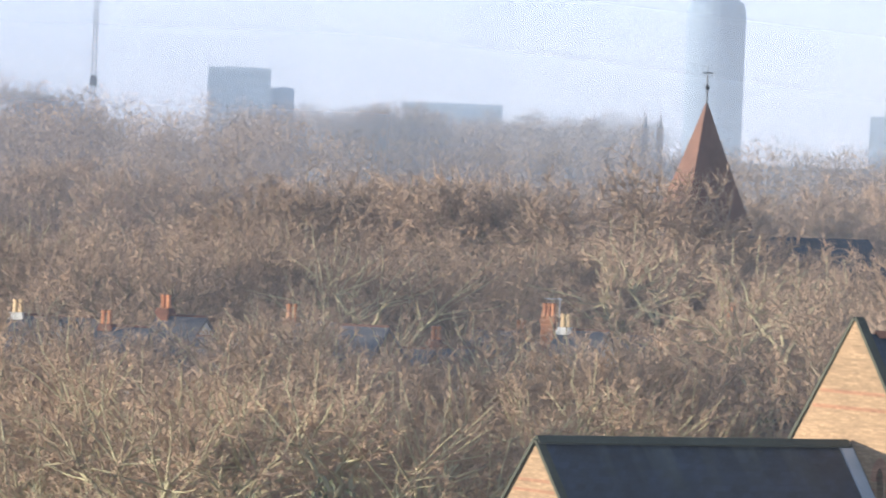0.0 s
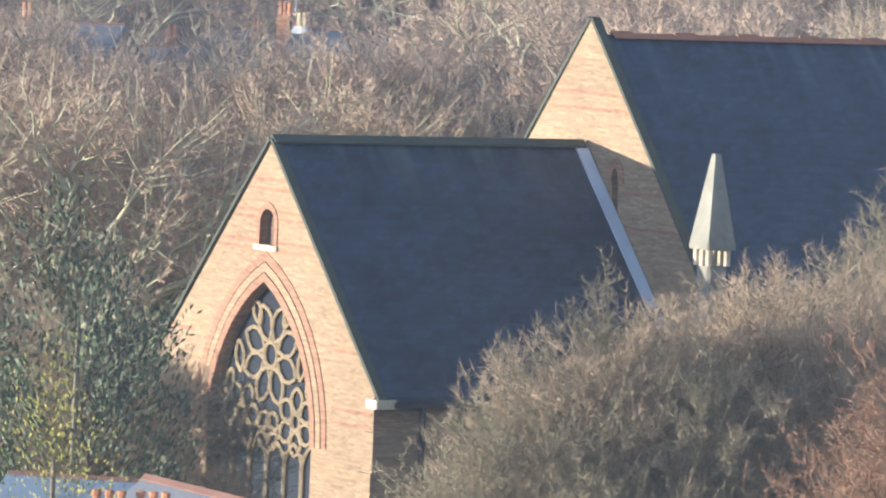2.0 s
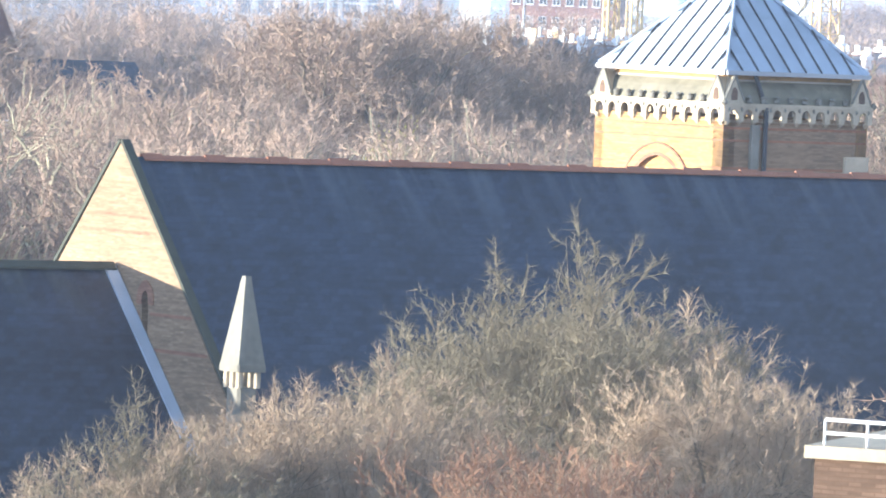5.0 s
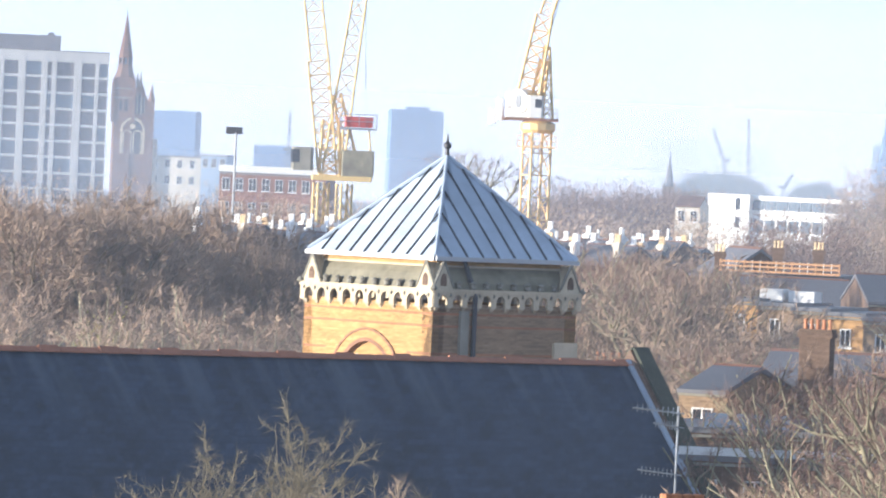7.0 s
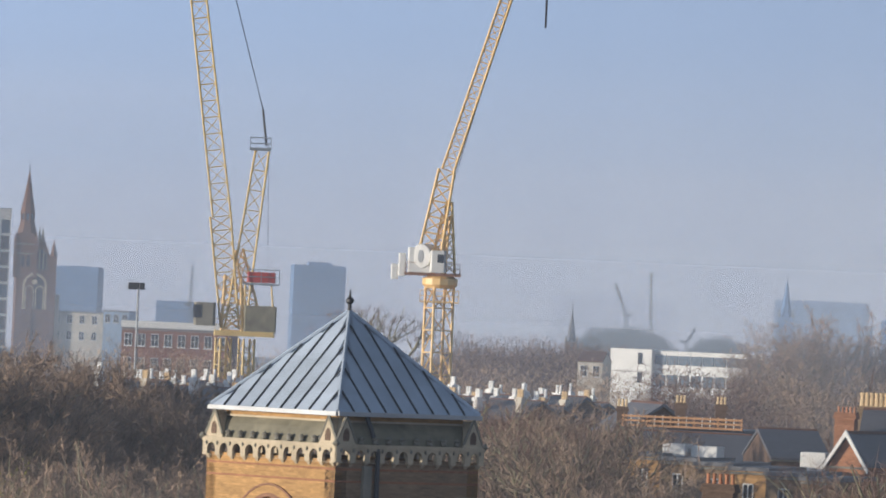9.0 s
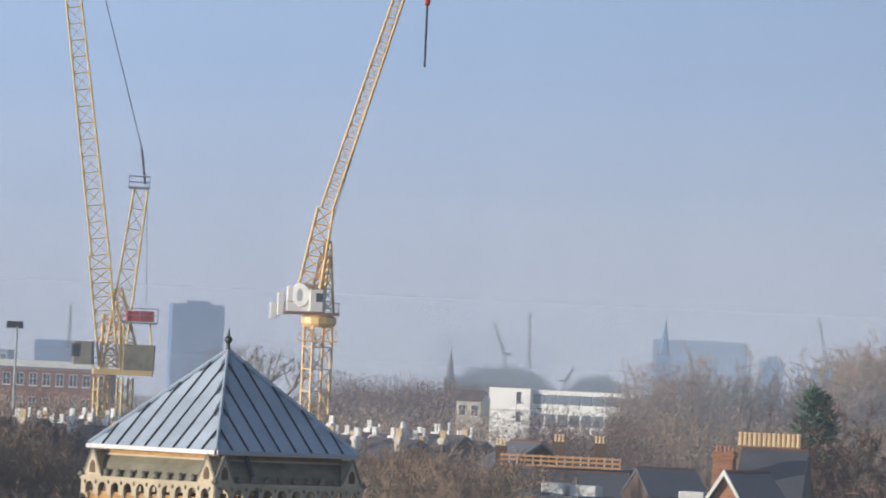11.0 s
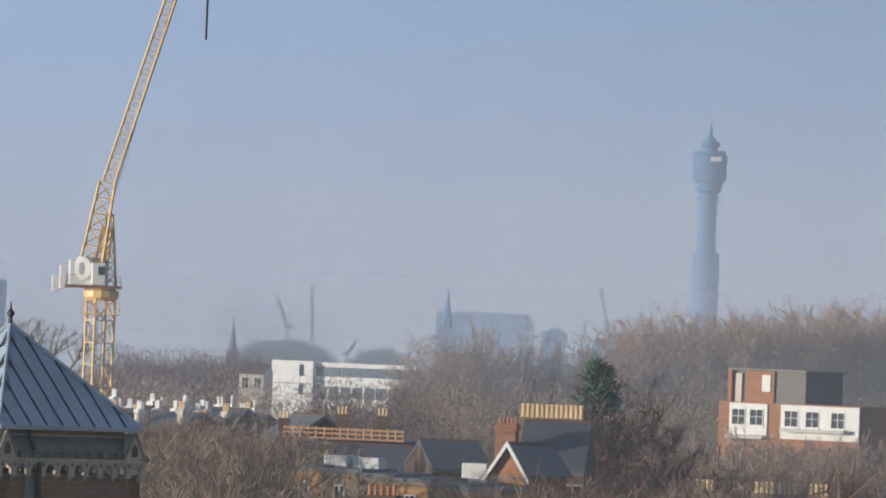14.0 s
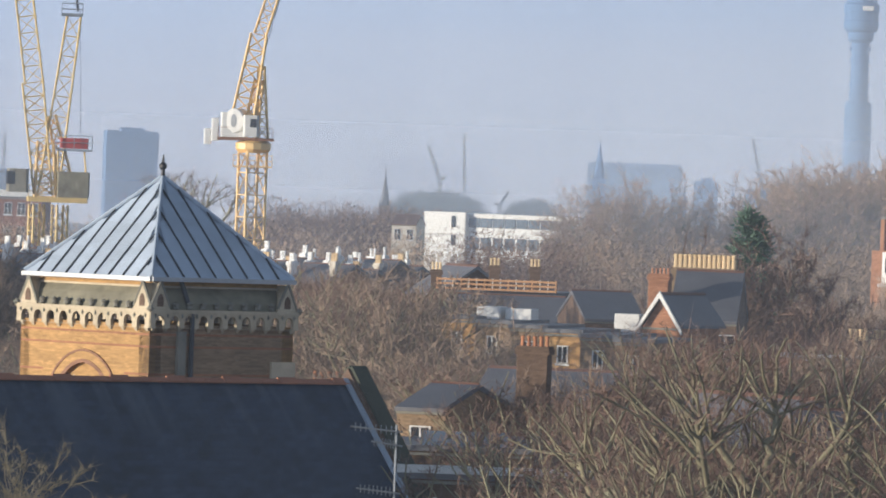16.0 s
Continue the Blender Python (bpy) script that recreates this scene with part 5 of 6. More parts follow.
for x0, x1 in ((0.15, 1.85), (2.55, 5.15), (6.6, 10.0), (10.9, 11.8), (12.9, 16.0), (17.4, 20.2), (21.0, 21.9), (23.3, 26.3), (27.5, 30.6)):
    for i in range(11):
        z = hz - 1.6 - i * 3.1
        glass = PANEL if (i * 3 + int(x0)) % 4 else GLASS_SKY
        part("window", Geo().box(edge - x1, edge - x0, 0.62, 0.94, z - 3.1, z - 0.5), glass, hotel)
        part("mullion", Geo().box(edge - x1, edge - x1 + 0.12, 0.5, 0.7, z - 3.1, z - 0.5), CONCRETE, hotel)
for x0, x1 in ((0.0, 0.15), (1.85, 2.55), (5.15, 6.6), (10.0, 10.9), (11.8, 12.9), (16.0, 17.4), (20.2, 21.0), (21.9, 23.3), (26.3, 27.5), (30.6, 31.1)):
    part("column", Geo().box(edge - x1, edge - x0, -0.12, 0.9, 2, hz - 1.6), CONCRETE, hotel)
part("roof_deck", Geo().box(-hw / 2 - 0.2, hw / 2 + 0.1, -0.2, 15.3, hz, hz + 0.12), PANEL, hotel)

# spired brick church on the skyline
sp = thing("spired_church", "dark red brick church with a slim spire and a rose window", "church", site(-2.486, 1300, 0, 0))
SX = -1.75
part("tower", Geo().box(SX - 1.95, SX + 1.75, 0, 3.8, 0, 38.0, 0.35).turned([(1.95, 38.0), (1.3, 40.2), (1.3, 40.4)], 8, SX, 1.9), OLD_BRICK, sp)
# a solid pale drum stands in for the open space between the piers
part("lantern", Geo().turned([(1.0, 40.4), (1.0, 41.6)], 8, SX, 1.9), GLASS_SKY, sp, "pale solid drum in place of the open lantern")
for k in range(8):
    a = math.pi / 4 * (k + 0.5)
    part("lantern_pier", Geo().tube((SX + 1.15 * math.cos(a), 1.9 + 1.15 * math.sin(a), 40.3), (SX + 1.15 * math.cos(a), 1.9 + 1.15 * math.sin(a), 41.7), 0.22, n=6), OLD_BRICK, sp)
part("spire", Geo().turned([(1.5, 41.5), (1.35, 41.9), (0.78, 45.0), (0.06, 49.3)], 8, SX, 1.9), TILE, sp, "slim tiled spire")
part("finial", Geo().tube((SX, 1.9, 49.2), (SX, 1.9, 50.3), 0.1, 0.05, 6), DARK_METAL, sp)
for x in (SX - 1.95, SX + 1.75):
    part("tower_pinnacle", Geo().box(x - 0.3, x + 0.3, -0.2, 0.4, 30, 36.5).turned([(0.42, 36.5), (0.03, 38.3)], 6, x, 0.1), OLD_BRICK, sp)
for z in (34.2, 35.9):
    part("tower_string", Geo().box(SX - 2.05, SX + 1.85, -0.1, 0.1, z, z + 0.25), STONE_GREY, sp)
part("belfry_opening", Geo().slab(arch(SX - 0.55, 32.0, 33.6, 0.3, 0.5, 3), -0.05, 0.1), GLASS, sp)
part("belfry_opening", Geo().slab(arch(SX + 0.45, 32.0, 33.6, 0.3, 0.5, 3), -0.05, 0.1), GLASS, sp)
part("nave", Geo().slab([(-0.9, 0), (2.7, 0), (2.7, 33.6), (1.15, 38.0), (-0.9, 33.2)], 0.2, 14), OLD_BRICK, sp)
for x in (0.55, 1.15):
    part("gable_finial", Geo().turned([(0.3, 36.5), (0.22, 38.0), (0.02, 39.4)], 6, x, 0.4), STONE_GREY, sp)
part("nave_roof", Geo().gable_roof(-1.2, 3.0, 0.6, 14.2, 33.0, 37.7, 0.15), SLATE_FAR, sp)
for x in (-0.35, 0.35, 1.05, 1.75):
    lan = part("lancet", Geo().slab(arch(x, 31.6, 34.2 + (0.6 if 0 < x < 1.5 else 0), 0.2, 0.4, 3), 0.12, 0.24), GLASS, sp)
    part("lancet_surround", ring(arch(x, 31.6, 34.2 + (0.6 if 0 < x < 1.5 else 0), 0.33, 0.55, 3), arch(x, 31.6, 34.2 + (0.6 if 0 < x < 1.5 else 0), 0.2, 0.4, 3), 0.08, 0.22), STONE_GREY, lan)
part("pinnacle", Geo().box(2.6, 3.8, -0.4, 0.9, 0, 34.0).turned([(0.85, 34.0), (0.6, 34.6), (0.03, 37.0)], 6, 3.2, 0.25), OLD_BRICK, sp)
part("rose_window", Geo().slab(arch(0.05, 24.4, 28.7, 1.75, 1.75), 0.05, 0.24), GLASS, sp, "tall arched window with pale stone surround")
part("window_surround", ring(arch(0.05, 24.4, 28.7, 2.2, 2.2), arch(0.05, 24.4, 28.7, 1.75, 1.75), -0.1, 0.24), STONE, sp, "pale round-headed stone surround")
for x in (-0.85, 0.95):
    part("light", ring(arch(x, 24.4, 27.8, 0.78, 0.9, 6), arch(x, 24.4, 27.8, 0.6, 0.7, 6), -0.05, 0.2), STONE, sp)
part("rosette", Geo().turned([(0.5, -0.1), (0.5, 0.05)], 12), STONE, sp).matrix_local = pose(0.05, 0.0, 29.3, 90)
part("aisle", Geo().box(2.7, 4.6, 0.6, 10, 0, 27.2), CREAM, sp)

# far blocks in the haze, whose blue is also put into their colours
slab_block("tower_block", "pale glass office block in the haze", -2.324, -1.985, 2500, 0.36, 9, 9, HAZE_BLUE, HAZE_BLUE_DEEP, -8, group="hazy blocks")
slab_block("tower_block", "blue-grey tower block in the haze", -0.444, -0.03, 3000, 0.455, 12, 10, HAZE_BLUE, HAZE_BLUE_DEEP, 6, crown=1.2, group="hazy blocks")
slab_block("low_block", "low grey block in the haze", -1.52, -1.2, 2600, 0.12, 4, 10, HAZE_BLUE, HAZE_BLUE_DEEP, 0, group="hazy blocks")
slab_block("tower_block", "wide dark block in the haze behind a spire", 3.365, 4.09, 3400, 0.345, 9, 22, HAZE_BLUE, HAZE_BLUE_DEEP, -4, deep=24, group="hazy blocks")
slab_block("tower_block", "small block with a mast between twin spires", 4.21, 4.40, 2600, 0.22, 5, 5, HAZE_BLUE, HAZE_BLUE_DEEP, 0, crown=1.0, group="hazy blocks")
slab_block("low_block", "long low block in the haze", 4.62, 4.92, 3000, 0.17, 3, 8, HAZE_BLUE, HAZE_BLUE_DEEP, 0, group="hazy blocks")
slab_block("tower_block", "pale stepped block in bright haze", -9.99, -9.49, 2600, 0.32, 7, 12, HAZE_WALL, HAZE_GLASS, 0, group="hazy blocks")
slab_block("low_block", "lower wing of the stepped block", -9.488, -9.30, 2605, 0.17, 4, 5, HAZE_WALL, HAZE_GLASS, 0, group="hazy blocks")
slab_block("low_block", "long low roof on the hazy ridge", -8.45, -7.65, 2700, 0.10, 2, 14, HAZE_WALL, HAZE_GLASS, 0, group="hazy blocks")
slab_block("low_block", "flat hazy block on the skyline", -4.75, -4.3, 2600, 0.13, 3, 10, HAZE_WALL, HAZE_GLASS, 0, group="hazy blocks")

# round-topped glass tower
D = 3500
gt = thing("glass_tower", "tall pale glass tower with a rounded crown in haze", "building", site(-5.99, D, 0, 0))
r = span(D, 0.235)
part("shaft", Geo().turned([(r, 0), (r, level(D, 0.93)), (r * 0.93, level(D, 0.985)), (r * 0.7, level(D, 1.02))], 24), HAZE_TOWER, gt)
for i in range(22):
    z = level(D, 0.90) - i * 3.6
    part("window_band", Geo().turned([(r + 0.15, z - 2.2), (r + 0.15, z)], 24), HAZE_TOWER, gt)

# communications tower, with the blue of the haze in its colours
D = 4700
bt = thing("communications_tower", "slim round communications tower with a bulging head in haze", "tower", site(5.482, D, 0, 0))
part("offices", Geo().turned([(9.2, 0), (8.9, 60), (8.7, 97.5), (7.6, 98)], 20), HAZE_BLUE_DEEP, bt)
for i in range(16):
    part("window_band", Geo().turned([(8.95, 40 + 3.5 * i), (8.95, 41.8 + 3.5 * i)], 20), HAZE_BLUE, bt)
part("shaft", Geo().turned([(5.9, 97), (5.7, 137)], 16), HAZE_BLUE, bt)
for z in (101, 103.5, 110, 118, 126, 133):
    part("gallery", Geo().turned([(6.7 if z < 105 else 6.1, z), (6.7 if z < 105 else 6.1, z + 1.2)], 20), HAZE_BLUE_DEEP, bt)
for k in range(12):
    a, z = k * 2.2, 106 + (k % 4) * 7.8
    part("dish", Geo().turned([(0.3, -0.6), (1.3, -0.3), (1.7, 0.2)], 12), HAZE_BLUE, bt, "round aerial dish").matrix_local = pose(6.6 * math.cos(a), 6.6 * math.sin(a), z + 3, 0, 90, math.degrees(a))
head = part("head", Geo().turned([(6.0, 136.2), (8.3, 138), (8.6, 143), (10.4, 144.2), (11.5, 147), (11.6, 150), (10.9, 150.4), (10.9, 155.6), (11.6, 156), (11.6, 161), (10.2, 162), (9.8, 164)], 24), HAZE_BLUE_DEEP, bt, "bulging glazed head")
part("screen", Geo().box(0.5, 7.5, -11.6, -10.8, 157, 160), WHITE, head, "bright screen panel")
part("upper_drum", Geo().turned([(4.6, 163.8), (4.6, 166), (6.4, 167), (6.4, 169.6), (4.0, 170.2), (3.2, 172.4), (1.2, 173.2), (0.9, 179.5)], 16), HAZE_BLUE_DEEP, bt)
part("aerial", Geo().tube((0, 0, 179), (0, 0, 183.5), 0.5, 0.25, 6), HAZE_BLUE, bt)


def spire(label, bearing, away, tip, base, w, body=None, name="spire"):
    s = thing(name, label, "spire", site(bearing, away), "far spires")
    zt, zb = level(away, tip), level(away, base)
    # beyond 2000 m the haze is put into the spire's own colour
    part("roof", Geo().turned([(w, zb), (w * 0.72, zb + (zt - zb) * 0.12), (0.08, zt)], 8), HAZE_BLUE_DEEP if away > 2000 else SLATE_FAR, s)
    part("tower", Geo().box(-w * 0.9, w * 0.9, -w * 0.9, w * 0.9, 0, zb), HAZE_BLUE_DEEP if away > 2000 else DARK_BRICK, s)
    part("finial", Geo().tube((0, 0, zt - 0.4), (0, 0, zt + 1.6), 0.12, 0.06, 5), DARK_METAL, s)
    for k in (-1, 1):
        part("pinnacle", Geo().turned([(w * 0.22, zb), (0.03, zb + w * 1.1)], 6, k * w * 0.85, -w * 0.85), STONE_GREY, s)


spire("slim grey church spire on the skyline", 1.772, 1500, 0.20, -0.05, 1.35)
spire("tall dark church spire in the haze", 3.458, 2400, 0.52, 0.22, 2.6)
spire("small twin spire in the haze", 4.135, 2300, 0.22, 0.08, 1.0)
spire("small twin spire in the haze", 4.52, 2300, 0.20, 0.06, 1.0)
spire("small dark turret on the hazy ridge", -6.52, 1500, 0.07, -0.02, 0.75)
spire("small dark turret on the hazy ridge", -6.40, 1500, 0.07, -0.02, 0.75)
spire("faint dark spire at the end of the skyline", 3.62, 2400, 0.12, 0.02, 0.8)

am = thing("radio_mast", "thin lattice radio mast on the hazy skyline", "mast", site(-10.89, 1800))
part("lattice", lattice(Geo(), (0, 0, 0), (0, 0, 70), 1.3, 0.7, 40, 0.12, 0.06), DARK_METAL, am)
part("cabin", Geo().box(-0.9, 0.9, -0.9, 0.9, level(1800, 0.14), level(1800, 0.22)), DARK_METAL, am)

# white modern school block
D = 1000
wb = thing("modern_block", "white modern block with a long glazed upper floor", "building", site(2.66, D, 0, -24))
w0 = span(D, 2.03 - 2.66)
w1, w2 = span(D, 2.39 - 2.66), span(D, 3.32 - 2.66)
zt, zl = level(D, -0.085), level(D, -0.42)
part("white_wing", Geo().box(w0, w1, 0, 9, 0, zt), BRIGHT, wb, "plain white end wing")
part("long_wing", Geo().box(w1, w2, 1.2, 9, 0, zt - 0.5), BRIGHT, wb)
part("roof_edge", Geo().box(w1, w2, 0.9, 9.2, zt - 0.5, zt - 0.1), BRIGHT, wb)
for i in range(9):
    x = w1 + (w2 - w1) * (i + 0.5) / 9
    part("window", Geo().box(x - 0.85, x + 0.8, 1.1, 1.22, zt - 2.0, zt - 0.7), GLASS_SKY, wb)
    part("window", Geo().box(x - 0.7, x + 0.7, 1.1, 1.22, zt - 5.0, zt - 3.4), GLASS_SKY, wb)
for z in (zt - 2.1, zt - 4.6):
    part("window", Geo().box(w0 + 4.2, w0 + 4.9, -0.05, 0.05, z, z + 1.6), GLASS, wb)
part("ledge", Geo().box(w0, w1, -0.1, 0.05, zt - 3.2, zt - 3.0), CONCRETE, wb)
house("low white rendered house by the block", site(1.93, 980, 0, -10), 3.4, 7, level(980, -0.2), level(980, -0.13), CREAM, TILE, True, 1, 2)

# ---- houses beyond the church's end ----
# roof with orange scaffold boards and three stacks
sh = house("brick house with a flat roof and timber scaffold rails", site(2.68, 400, 0, -8), span(400, 0.96), 9, level(400, -0.72), 0, DARK_BRICK, FELT, True, 0, 5)
house("long grey slate roof below the scaffold", site(2.68, 384, 0, -8), span(384, 0.95), 8, level(384, -0.98), level(384, -0.76), DARK_BRICK, SLATE_FAR, True, 1, 5)
sc = thing("scaffold", "orange timber scaffold lift along the roof", "scaffold", site(2.68, 399, level(400, -0.72) + 0.18, -8))
for k, z in enumerate((0.02, 0.28, 0.52)):
    part("board", Geo().box(-3.35, 3.35, -0.25 - 0.02 * k, 0.0, z, z + 0.11), WOOD_ORANGE, sc)
for i in range(16):
    part("pole", Geo().tube((-3.3 + 0.44 * i, -0.1, 0), (-3.3 + 0.44 * i, -0.1, 0.68), 0.04, n=6), CREAM if i % 3 else WOOD_ORANGE, sc)
for b, e in ((2.20, -0.50), (2.66, -0.45), (2.98, -0.45)):
    st = thing("chimney_stack", "brick chimney stack with buff pots", "chimney", site(b, 410), "stacks behind the scaffold")
    stack(st, 0, 0, 0, level(410, e) - 0.3, 0.62, 0.6, 3, DARK_BRICK, POT_BUFF_MESH, 0.7)
house("slate-roofed house with a dark hipped ridge", site(2.52, 425, 0, 15), 4.5, 7, level(425, -0.75), level(425, -0.53), DARK_BRICK, SLATE_FAR, False, 1, 2)

# ochre brick terrace
D = 330
for i in range(6):
    b = 2.38 + 0.28 * i
    e = -0.93 - 0.02 * i
    house("ochre brick terraced house with white sash windows", site(b, D - i * 2.2, 0, -14), 1.66, 7, level(D, e), 0, STOCK if i % 3 else GOLD_BRICK, FELT, True, 2, 1, (0.5, 0.8), group="ochre terrace")
for b, e, w in ((2.62, -0.83, 1.1), (2.86, -0.84, 1.25), (3.72, -0.85, 1.2)):
    part("box", Geo().box(-w / 2, w / 2, 0, 1.4, 0, 0.9, 0.04), WHITE, thing("roof_housing", "white boxed roof housing on the terrace roof", "roof housing", site(b, D + 1.5, level(D, e) - 0.86, -14), "roof housings"))
# tall stack with a row of buff pots, and the gabled house before it
D = 350
ts = thing("chimney_stack", "wide yellow brick chimney stack with a long row of pots", "chimney", site(4.32, D, 0, -8))
stack(ts, 0, 0, 0, level(D, -0.352) - 0.62, span(D, 0.50), 0.7, 13, STOCK, POT_BUFF_MESH, 1.08)
s2 = thing("chimney_stack", "square orange brick chimney stack with corbelled top", "chimney", site(3.97, D - 8, 0, -10))
stack(s2, 0, 0, 0, level(D, -0.50), 0.95, 0.9, 5, ORANGE_BRICK, POT_MESH, 0.45)
house("slate-roofed house below a wide chimney stack", site(4.32, D - 9, 0, -4), span(D, 0.52), 8, level(D, -0.86), level(D, -0.50), DARK_BRICK, SLATE_FAR, True, 1, 3)
house("slate roof with a pale lead hip", site(3.62, D + 8, 0, 10), 3.0, 8, level(D, -0.92), level(D, -0.72), DARK_BRICK, SLATE_FAR, True, 1, 2)
gh = house("orange brick gabled house with white bargeboards", site(3.99, D - 20, 0, -22), 1.75, 5, level(D - 20, -0.93), level(D - 20, -0.70), ORANGE_BRICK, SLATE_FAR, False, 2, 1, (0.9, 1.3))
for s in (-1, 1):
    ez, rz = level(D - 20, -0.93), level(D - 20, -0.70)
    vs = [(x, y, z) for y in (-0.34, -0.2) for x, z in ((0, rz + 0.3), (s * 1.12, ez - 0.12), (s * 1.12, ez - 0.34), (0, rz))]
    part("bargeboard", Geo().add(vs, [(0, 1, 2, 3), (7, 6, 5, 4), (0, 4, 5, 1), (2, 6, 7, 3), (1, 5, 6, 2)]), WHITE, gh, "white painted bargeboard")
# modern brick and white block
D = 600
mb = thing("modern_house_block", "orange brick and white block with a roof storey", "building", site(5.99, D, 0, -30))
z1, z2 = level(D, 0.0), level(D, -0.265)
part("roof_storey", Geo().box(-3.4, 3.4, 0.8, 7, z2, z1 - 0.15), BROWN_GLASS, mb, "dark brown roof storey")
part("roof", Geo().box(-3.7, 3.7, 0.3, 7.4, z1 - 0.15, z1), STONE_GREY, mb)
part("brick_pier", Geo().box(-2.2, 0.5, 0.6, 1.2, z2, z1 - 0.2), ORANGE_BRICK, mb)
part("brick_pier", Geo().box(-3.75, -3.4, 0.3, 7, 0, z1 - 0.2), ORANGE_BRICK, mb)
part("lower_wall", Geo().box(-3.4, 10, -1.6, 7, 0, z2), ORANGE_BRICK, mb)
part("white_front", Geo().box(-2.3, 1.3, -1.75, -1.58, z2 - 2.7, z2 - 0.1), WHITE, mb)
part("white_front", Geo().box(2.6, 10, -1.75, -1.58, z2 - 2.9, z2 - 0.1), WHITE, mb)
part("stair_glazing", Geo().box(-3.2, -2.6, 0.6, 0.82, z2 - 3, z1 - 0.4), CREAM, mb)
part("roof_window", Geo().box(-0.6, 0.2, 0.5, 0.62, z2 + 0.9, z1 - 0.5), WHITE, mb)
for x in (-1.4, 0.3, 3.6, 5.6, 8.0):
    window(mb, x, z2 - 1.9, 1.3, 1.35, -1.76, GLASS, 1, WHITE)
part("balcony", Geo().box(-2.3, 1.3, -2.4, -1.6, z2 - 3.0, z2 - 2.75).box(3, 9, -2.6, -1.6, z2 - 2.3, z2 - 2.0), CONCRETE, mb)

# flat-roofed red building, and low roofs among the trees
D = 300
house("red brick hall with a white roof edge", site(5.47, D, 0, 10), span(D, 0.55), 8, level(D, -1.12) - 0.2, 0, RED_BRICK, FELT, True, 1, 3, parapet=0.12)
house("red brick hall with a white roof edge", site(6.45, D + 10, 0, 10), span(D, 0.6), 8, level(D, -1.14) - 0.2, 0, RED_BRICK, FELT, True, 1, 3, parapet=0.12)
house("slate-roofed house with a pale hip", site(5.2, 255, 0, 35), 4.2, 7, level(255, -1.85), level(255, -1.5), DARK_BRICK, SLATE_FAR, False, 1, 2)
house("low grey-roofed house among bare trees", site(5.75, 250, 0, 20), 4.4, 7, level(250, -1.95), level(250, -1.6), DARK_BRICK, SLATE_FAR, True, 1, 3)
for b, d in ((5.55, 380), (5.72, 384), (6.02, 380), (6.2, 386), (6.45, 380)):
    st = thing("chimney_stack", "brick chimney stack with buff pots", "chimney", site(b, d, 0, -15), "stacks beyond the trees")
    stack(st, 0, 0, 0, level(d, -0.98), 1.1, 0.6, 4, STOCK, POT_BUFF_MESH)
for i in range(4):
    house("dark slate-roofed terraced house", site(5.45 + 0.33 * i, 392, 0, -12), 2.3, 7, level(392, -1.35), level(392, -1.12), RED_BRICK, SLATE_FAR, True, 1, 1, group="terrace beyond the trees")
st = thing("chimney_stack", "low yellow brick stack with a row of clay pots", "chimney", site(1.5, 300, 0, -14))
stack(st, 0, 0, 0, level(300, -1.47), 2.8, 0.7, 9, STOCK, POT_MESH, 0.8)
# stacks and sheds just beyond the church's far end
# yellow stack in shade: the shade is put into its dark brick colour
st = thing("chimney_stack", "broad yellow brick stack with clay pots", "chimney", site(3.0, 262, 0, -14))
stack(st, 0, 0, 0, level(262, -1.12), 1.15, 0.7, 5, DARK_BRICK, POT_MESH, 0.6)
house("dark slate-roofed house behind the church", site(2.95, 268, 0, -14), 5.0, 8, level(268, -1.75), level(268, -1.36), STOCK, SLATE_FAR, True, 1, 3)
house("dark pitched roof beside a glazed rooflight", site(2.95, 238, 0, 0), 3.2, 6, level(238, -2.12), level(238, -1.9), DARK_BRICK, SLATE_FAR, True, 0, 2)
sk = house("low flat building with glazed rooflights", site(2.45, 232, 0, 0), 4.6, 8, level(232, -1.98), 0, DARK_BRICK, FELT, True, 1, 4, (0.7, 0.6))
zr = level(232, -1.98) + 0.18
for x in (-0.9, 0.1, 1.1):
    vs = [(x - 0.42, 0.6, zr), (x + 0.42, 0.6, zr), (x + 0.42, 1.9, zr + 0.42), (x - 0.42, 1.9, zr + 0.42), (x - 0.42, 2.0, zr), (x + 0.42, 2.0, zr)]
    part("rooflight", Geo().add(vs, [(0, 1, 2, 3), (3, 2, 5, 4), (0, 3, 4), (1, 5, 2), (0, 4, 5, 1)]), GLASS_SKY, sk, "sloping glazed rooflight")
house("long low flat roof with a pale parapet", site(2.75, 222, 0, 3), 6.0, 6, level(222, -2.2), 0, DARK_BRICK, FELT, True, 1, 4, (0.7, 0.6), parapet=0.25)
house("tall narrow gabled house of yellow brick", site(2.12, 256, 0, -20), 1.8, 7, level(256, -1.66), level(256, -1.5), STOCK, SLATE_FAR, True, 2, 1, (0.8, 1.2))

# ---- the second church, in the wood ----
c2 = thing("church", "church with a square red-brown tiled spire in the wood", "church", site(-6.04, 450, 0, 26))
zb, zt = level(450, -0.765), level(450, 0.19)
part("tower", Geo().turned([(2.35, 0), (2.35, zb)], 4), DARK_BRICK, c2)
part("spire", Geo().turned([(3.35, zb - 0.15), (2.75, zb + 1.1), (1.25, zt - 2.9), (0.08, zt)], 4), TILE, c2, "red-brown tiled spire with flared eaves")
part("finial", Geo().tube((0, 0, zt - 0.1), (0, 0, level(450, 0.50)), 0.06, 0.03, 6).tube((-0.35, 0, zt + 1.9), (0.35, 0, zt + 1.9), 0.04, n=5).turned([(0.02, zt + 0.8), (0.15, zt + 1.0), (0.02, zt + 1.2)], 8), DARK_METAL, c2)
